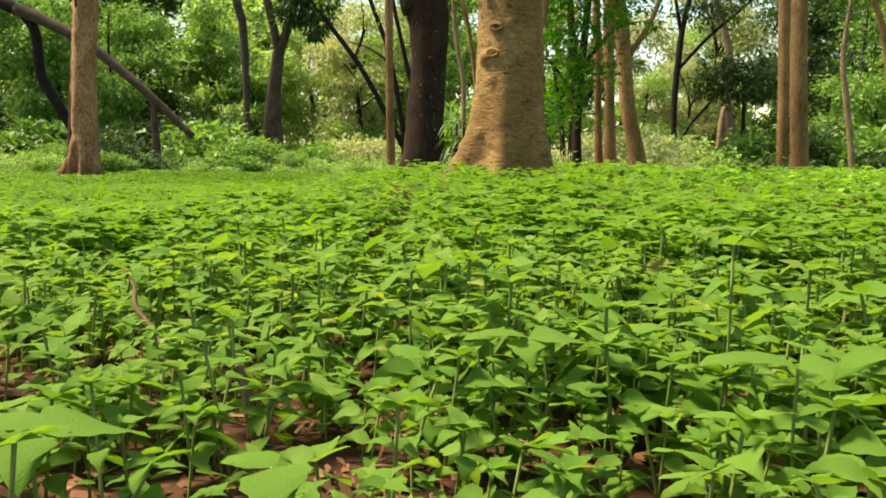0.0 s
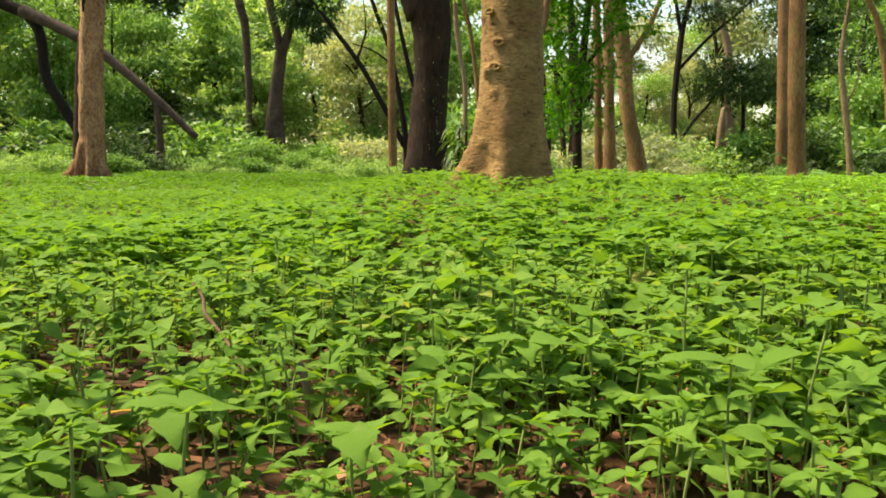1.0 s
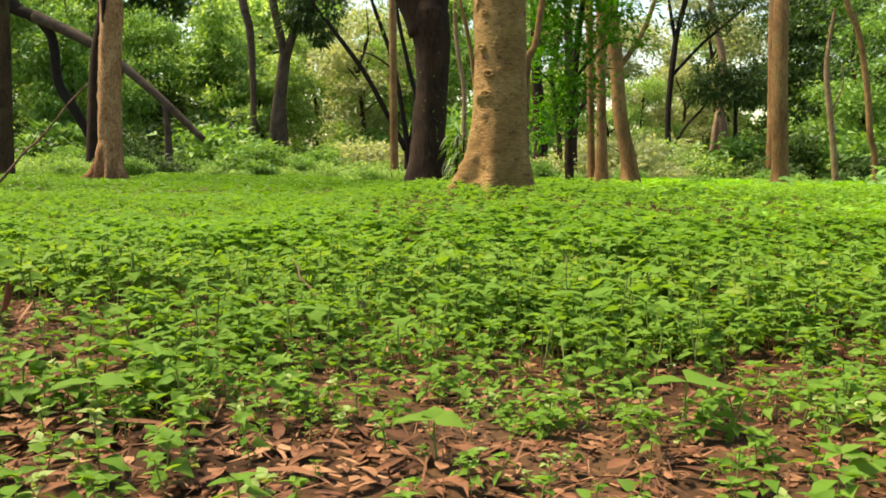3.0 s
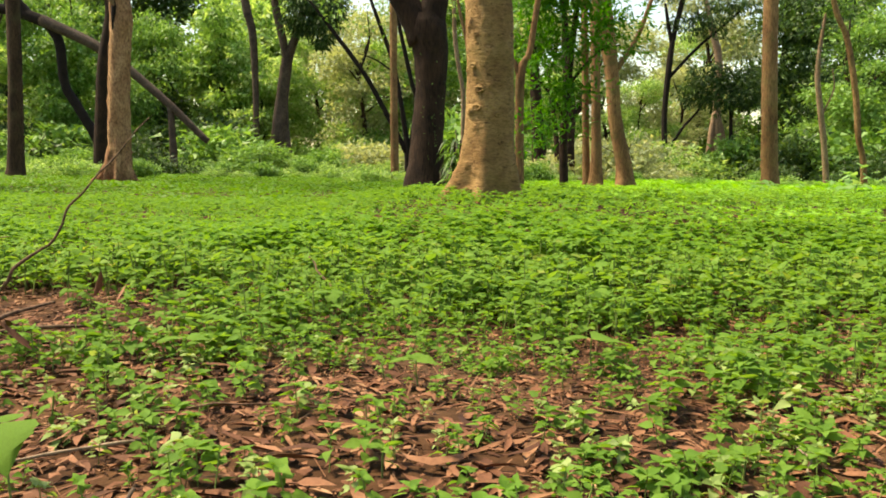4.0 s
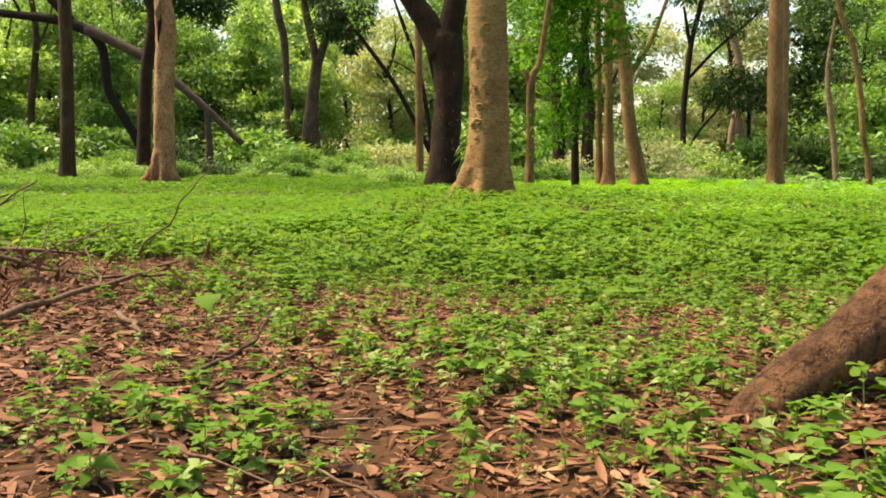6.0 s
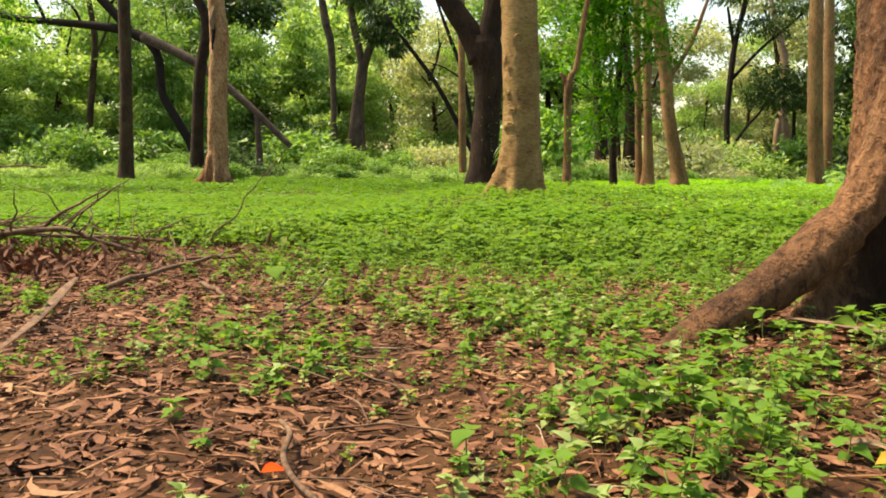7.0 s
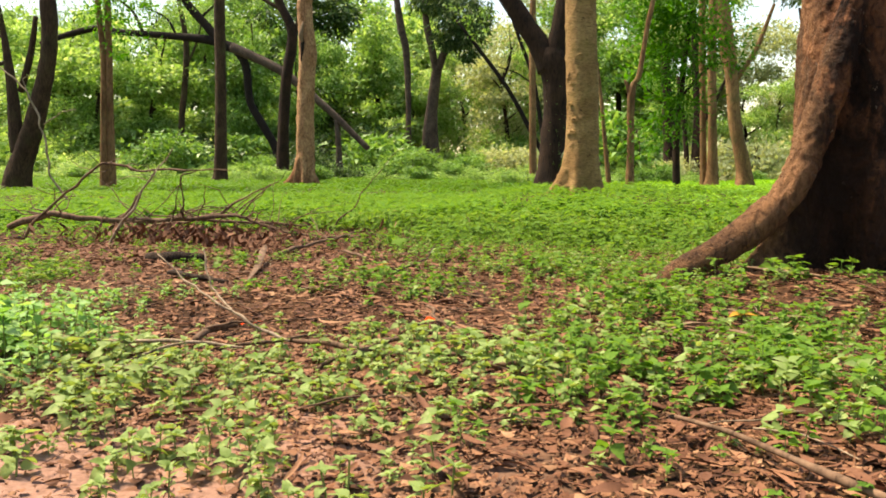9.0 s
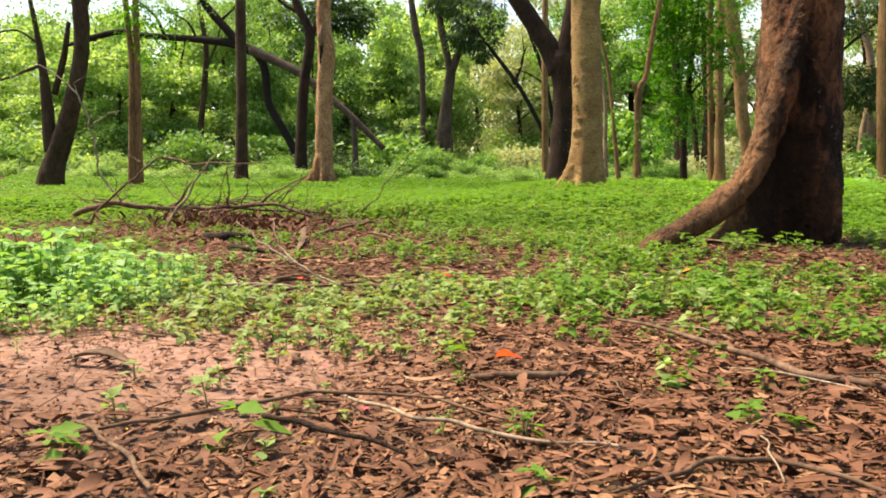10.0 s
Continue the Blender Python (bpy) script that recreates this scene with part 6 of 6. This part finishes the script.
dry_heap()
stick("upright_stub", "pale snapped twig standing in the herbs", [(0.02, 5.05, -0.02, 0.008), (0.015, 5.05, 0.04, 0.008), (0.0, 5.06, 0.075, 0.007)], TWIG_PALE)
stick("fallen_twig", "thin brown twig under the herbs", [(-0.6, 5.3, 0.04, 0.006), (-0.35, 5.12, 0.035, 0.006), (-0.1, 5.03, 0.03, 0.004)])
stick("fallen_twig", "thin brown twig leaning through the herbs", [(-0.08, 5.15, 0.01, 0.005), (-0.2, 5.3, 0.08, 0.004), (-0.28, 5.4, 0.16, 0.003)])
stick("fallen_twig", "long thin curved twig lying on dead leaves", [(-0.02, -1.78, 0.02, 0.0035), (0.11, -1.68, 0.025, 0.0045), (0.35, -1.44, 0.03, 0.0045), (0.55, -1.42, 0.028, 0.004), (0.81, -1.53, 0.02, 0.0025)])
stick("fallen_twig", "thin grey twig lying on dead leaves", [(-0.04, -1.74, 0.03, 0.004), (0.15, -1.88, 0.03, 0.005), (0.29, -2.03, 0.03, 0.005)])
stick("fallen_twig", "brown stick lying flat on the litter", [(0.68, -1.21, 0.022, 0.008), (0.78, -1.19, 0.026, 0.011), (0.88, -1.17, 0.026, 0.011), (0.98, -1.12, 0.018, 0.006)])
stick("fallen_branch", "long brown root-like branch crossing the litter", [(1.05, -0.38, 0.02, 0.005), (1.2, -0.58, 0.03, 0.007), (1.37, -0.82, 0.028, 0.009), (1.5, -1.04, 0.026, 0.01), (1.8, -1.25, 0.02, 0.01)])
stick("fallen_twig", "grey bent twig standing out of the litter", [(-0.26, 2.4, 0.02, 0.006), (-0.17, 2.58, 0.05, 0.0055), (-0.13, 2.72, 0.07, 0.005), (-0.11, 2.86, 0.14, 0.003)], BARK_GREY)
stick("fallen_branch", "short broken brown stick lying on bare soil", [(-0.86, 3.36, 0.03, 0.011), (-0.74, 3.18, 0.035, 0.012), (-0.6, 2.98, 0.03, 0.008)])
stick("fallen_twig", "long pale twig lying across reddish litter", [(0.42, -1.42, 0.02, 0.0035), (0.62, -1.58, 0.028, 0.0045), (0.85, -1.66, 0.026, 0.0045), (1.1, -1.7, 0.02, 0.003)], TWIG_PALE)
stick("fallen_twig", "dark thin twig lying on reddish litter", [(0.3, -1.6, 0.02, 0.006), (0.45, -1.68, 0.026, 0.006), (0.65, -1.77, 0.02, 0.004)], BARK_DARK)
stick("fallen_branch", "crooked brown stick arching over the litter", [(0.98, -1.93, 0.015, 0.0035), (1.1, -1.82, 0.03, 0.005), (1.2, -1.74, 0.04, 0.0055), (1.32, -1.73, 0.036, 0.005), (1.5, -1.83, 0.02, 0.0035)])
stick("fallen_branch", "broken brown stick lying among pale herbs", [(0.36, -0.03, 0.02, 0.007), (0.47, 0.05, 0.035, 0.01), (0.62, 0.04, 0.04, 0.01), (0.74, 0.05, 0.045, 0.009)], twigs=[[(0.47, 0.05, 0.035, 0.008), (0.4, 0.1, 0.03, 0.007), (0.36, 0.14, 0.025, 0.005)]])
stick("fallen_twig", "thin bleached stick on dusty soil", [(-0.75, -0.2, 0.02, 0.006), (-0.55, -0.16, 0.03, 0.007), (-0.35, -0.12, 0.025, 0.005)], TWIG_PALE)
strip("bark_piece", "small curved plate of brown bark on dusty soil", [(-0.4, -1.26, 0.03, 0.01), (-0.34, -1.25, 0.045, 0.026), (-0.28, -1.25, 0.045, 0.026), (-0.22, -1.26, 0.03, 0.01)], TWIG)
stick("fallen_twig", "thin brown stick on reddish litter", [(0.15, 1.25, 0.03, 0.006), (0.25, 0.95, 0.03, 0.007), (0.4, 0.7, 0.03, 0.005)])
tg = np.random.default_rng(17)
for _ in range(120):
    x, y, a, ln = tg.uniform(-1.8, 2.4), tg.uniform(-1.9, 3.6), tg.uniform(0, 6.28), tg.uniform(0.12, 0.45)
    z = float(ground_z(x, y)) + 0.018
    c, s = math.cos(a) * ln, math.sin(a) * ln
    r = tg.uniform(0.0014, 0.0038)
    stick("fallen_twig", "thin dry twig on the leaf litter", [(x, y, z, r), (x + c * 0.5, y + s * 0.5 + tg.normal(0, 0.02), z + 0.012, r), (x + c, y + s, z, r * 0.5)], TWIG if tg.random() < 0.7 else TWIG_PALE, 5, group="small twigs")


# ---------------------------------------------------------------- petals and scraps
def petal(name, label, place, size, material, yaw, category):
    v, f = blade(3)
    v = v * (size * (0.5 if name == "fallen_leaf" else 1.0), size, size * 0.9)
    v[:, 2] += 0.25 * np.abs(v[:, 0])
    ob = part(name, raw_mesh(name, v, f), material)
    ob.matrix_basis = pose(place[0], place[1], float(ground_z(place[0], place[1])) + 0.028, 6, 8, yaw)
    return tagged(ob, label, category)


for place, size, yaw in (((0.2, 0.94, 0.04), 0.06, -75), ((0.72, -1.04, 0.045), 0.075, -80), ((-0.5, 0.75, 0.04), 0.06, 30), ((-0.42, 0.78, 0.04), 0.045, 120)):
    petal("petal", "fallen bright orange flower petal on the litter", place, size, PETAL, yaw, "petal")
for place, size, yaw in (((0.28, -1.13, 0.045), 0.035, 60), ((0.48, -1.47, 0.04), 0.03, 10)):
    petal("petal", "small fallen pink flower petal", place, size, PETAL_PINK, yaw, "petal")
for place, size, yaw in (((0.44, -1.69, 0.04), 0.03, 80), ((0.02, -1.42, 0.04), 0.018, 20), ((0.07, -1.74, 0.04), 0.018, 40), ((1.38, 0.98, 0.045), 0.16, -85), ((-0.27, 4.92, 0.04), 0.06, -70), ((-0.43, 2.7, 0.04), 0.09, -60)):
    petal("fallen_leaf", "small yellow fallen leaf on the litter", place, size, YELLOW, yaw, "leaf")
petal("paper_scrap", "small crumpled pale scrap among dead leaves", (0.86, 4.62, 0.03), 0.03, PLASTIC, 50, "scrap")


petal("fallen_leaf", "large pale dry leaf lying on bare soil", (-1.86, 6.25, 0.03), 0.16, BARK_PALE, 70, "leaf")


# ---------------------------------------------------------------- single herbs and leaves close to the path
def single_herb(x, y, height, pairs, size, seed, material=HERB, label="young green herb with pointed oval leaves on a thin stem"):
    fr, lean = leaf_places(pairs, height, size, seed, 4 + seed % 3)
    t = thing("herb", (x, y, float(ground_z(x, y))), label, "herb", "single herbs")
    st = tube([(0, 0, -0.02, 0.0015), (lean[0] * height * 0.5, lean[1] * height * 0.5, height * 0.5, 0.0012), (lean[0] * height, lean[1] * height, height, 0.0009)], 5, 2, 0)
    st_ = part("stem", raw_mesh("stem", *st), STEM, t)
    for k, m in enumerate(fr):
        lf = part("leaf", LEAF_BLADES[material.name][(seed + k) % 4], material, st_)
        lf.matrix_basis = Matrix([[*row] for row in m.tolist()] + [[0, 0, 0, 1]])
    return t


LEAF_BLADES = {m.name: [raw_mesh("leaf_blade", *blade(5, d, c)) for d, c in ((0.15, 0.2), (0.35, 0.4), (0.5, 0.25), (0.28, 0.1))] for m in (HERB, HERB_PALE, HERB_FRESH)}
hg = np.random.default_rng(23)
SEEDLINGS = ((1.5, 2.12, 0.1), (1.56, 2.1, 0.06), (1.77, 2.08, 0.08), (1.86, 2.08, 0.1), (1.9, 2.1, 0.07), (2.15, 2.12, 0.09))
for k in range(210):
    if k < 90:
        x, y = hg.uniform(-0.45, 1.0), hg.uniform(4.45, 5.6)
        h, sz = hg.uniform(0.1, 0.17), hg.uniform(0.028, 0.042)
    else:
        x, y = hg.uniform(-0.6, 1.7), hg.uniform(0.0, 4.2)
        h, sz = hg.uniform(0.03, 0.08), hg.uniform(0.028, 0.04)
        if hg.random() > float(cover(x, y)[0]):
            x = hg.uniform(0.7, 1.6)
    single_herb(x, y, h, int(hg.integers(2, 5)), sz, 200 + k)
single_herb(0.63, 4.98, 0.3, 6, 0.05, 300)
single_herb(0.75, 4.85, 0.26, 4, 0.065, 301)
pg = np.random.default_rng(31)
for k in range(56):
    x, y = pg.uniform(-0.7, 0.75), pg.uniform(-1.0, 0.6)
    single_herb(x, y, pg.uniform(0.03, 0.075), int(pg.integers(2, 4)), pg.uniform(0.026, 0.042), 500 + k, HERB_PALE, "small pale yellowish green herb on dusty reddish soil")
wg = np.random.default_rng(19)
for k in range(60):
    x, y = wg.uniform(4.9, 9.5), wg.uniform(11.5, 17)
    single_herb(x, y, wg.uniform(0.22, 0.48), int(wg.integers(3, 6)), wg.uniform(0.1, 0.16), 400 + k, HERB_FRESH)
def broad_seedling(x, y, z, rows):
    """A thin stem with one to three broad leaves; rows: yaw, length, tilt."""
    gz_ = float(ground_z(x, y))
    t = thing("seedling", (x, y, gz_), "seedling with broad soft green leaves on a thin stem", "seedling", "single herbs")
    h = z - gz_
    part("stem", raw_mesh("stem", *tube([(0.01, 0, -0.02, 0.002), (0, 0.004, h * 0.5, 0.0017), (0, 0, h, 0.0012)], 5, 3, 0)), STEM, t)
    for yaw, ln, tilt in rows:
        lf = part("leaf", BROAD, HERB, t)
        lf.matrix_basis = pose(0, 0, h, tilt, 4, yaw) @ Matrix.Scale(ln, 4)
    return t


bv, bf = blade(5, 0.3, 0.15)
BROAD = raw_mesh("broad_leaf", bv * (1.35, 1, 1), bf)
for x, y, z, rows in ((-0.41, 3.1, 0.15, ((-150, 0.12, -20), (40, 0.09, -5))), (1.1, 3.07, 0.19, ((-60, 0.1, 5), (120, 0.1, 5))), (-0.32, 5.62, 0.13, ((190, 0.07, -15), (20, 0.06, 5))), (0.6, 1.04, 0.095, ((160, 0.06, -20), (-30, 0.05, 0))),
                      (0.72, 4.05, 0.1, ((-75, 0.13, -5), (100, 0.08, 5))), (0.14, 4.6, 0.11, ((200, 0.07, -10), (60, 0.06, 0))), (0.24, 3.86, 0.08, ((-110, 0.08, 0), (90, 0.07, 0), (10, 0.06, 10))), (-0.4, 4.03, 0.09, ((-80, 0.09, 0), (130, 0.08, 5))),
                      (0.38, 4.96, 0.14, ((-90, 0.09, 0), (90, 0.08, 5), (180, 0.07, -10))), (-0.08, 4.66, 0.12, ((-60, 0.1, -5), (80, 0.09, 0), (200, 0.08, -15))), (0.65, 4.82, 0.14, ((-100, 0.09, 0), (70, 0.1, 5))), (0.97, 5.9, 0.2, ((-90, 0.08, 5), (90, 0.08, 5), (180, 0.07, -5)))):
    broad_seedling(x, y, z, rows)
for k, (x, y, h) in enumerate(((0.36, -1.73, 0.04), (0.85, -1.6, 0.05), (0.89, -1.86, 0.04), (-0.03, -1.62, 0.05), (0.1, -1.45, 0.06), (0.89, -0.64, 0.06), (1.0, -0.72, 0.05), (1.3, -1.45, 0.05), (1.38, -1.5, 0.04), (1.75, -0.5, 0.06), (0.44, -1.95, 0.03), (1.15, -1.2, 0.04), (-0.15, -1.35, 0.05), (0.6, -1.05, 0.05))):
    single_herb(x, y, h, 2 + k % 2, 0.036, 600 + k, HERB_PALE if x < 0.5 else HERB, "small sparse herb sprig growing through dead leaves")
for x, y, h in SEEDLINGS:
    single_herb(x, y, h, 3, 0.045, 310 + int(10 * x))

dead_meshes = [raw_mesh("dead_leaf", *k) for k in dead_kinds]
for me in dead_meshes:
    me.materials.append(LITTER)
dg = np.random.default_rng(29)
for k in range(300):
    x, y = dg.uniform(-1.2, 1.9), dg.uniform(-0.9, 3.4)
    ob = part("dead_leaf", dead_meshes[k % 6], LITTER, ground)
    ob.matrix_basis = pose(x, y, float(ground_z(x, y)) + dg.uniform(0.018, 0.032), dg.normal(0, 7), dg.normal(0, 8), dg.uniform(0, 360)) @ Matrix.Scale(dg.uniform(0.6, 1.0), 4)
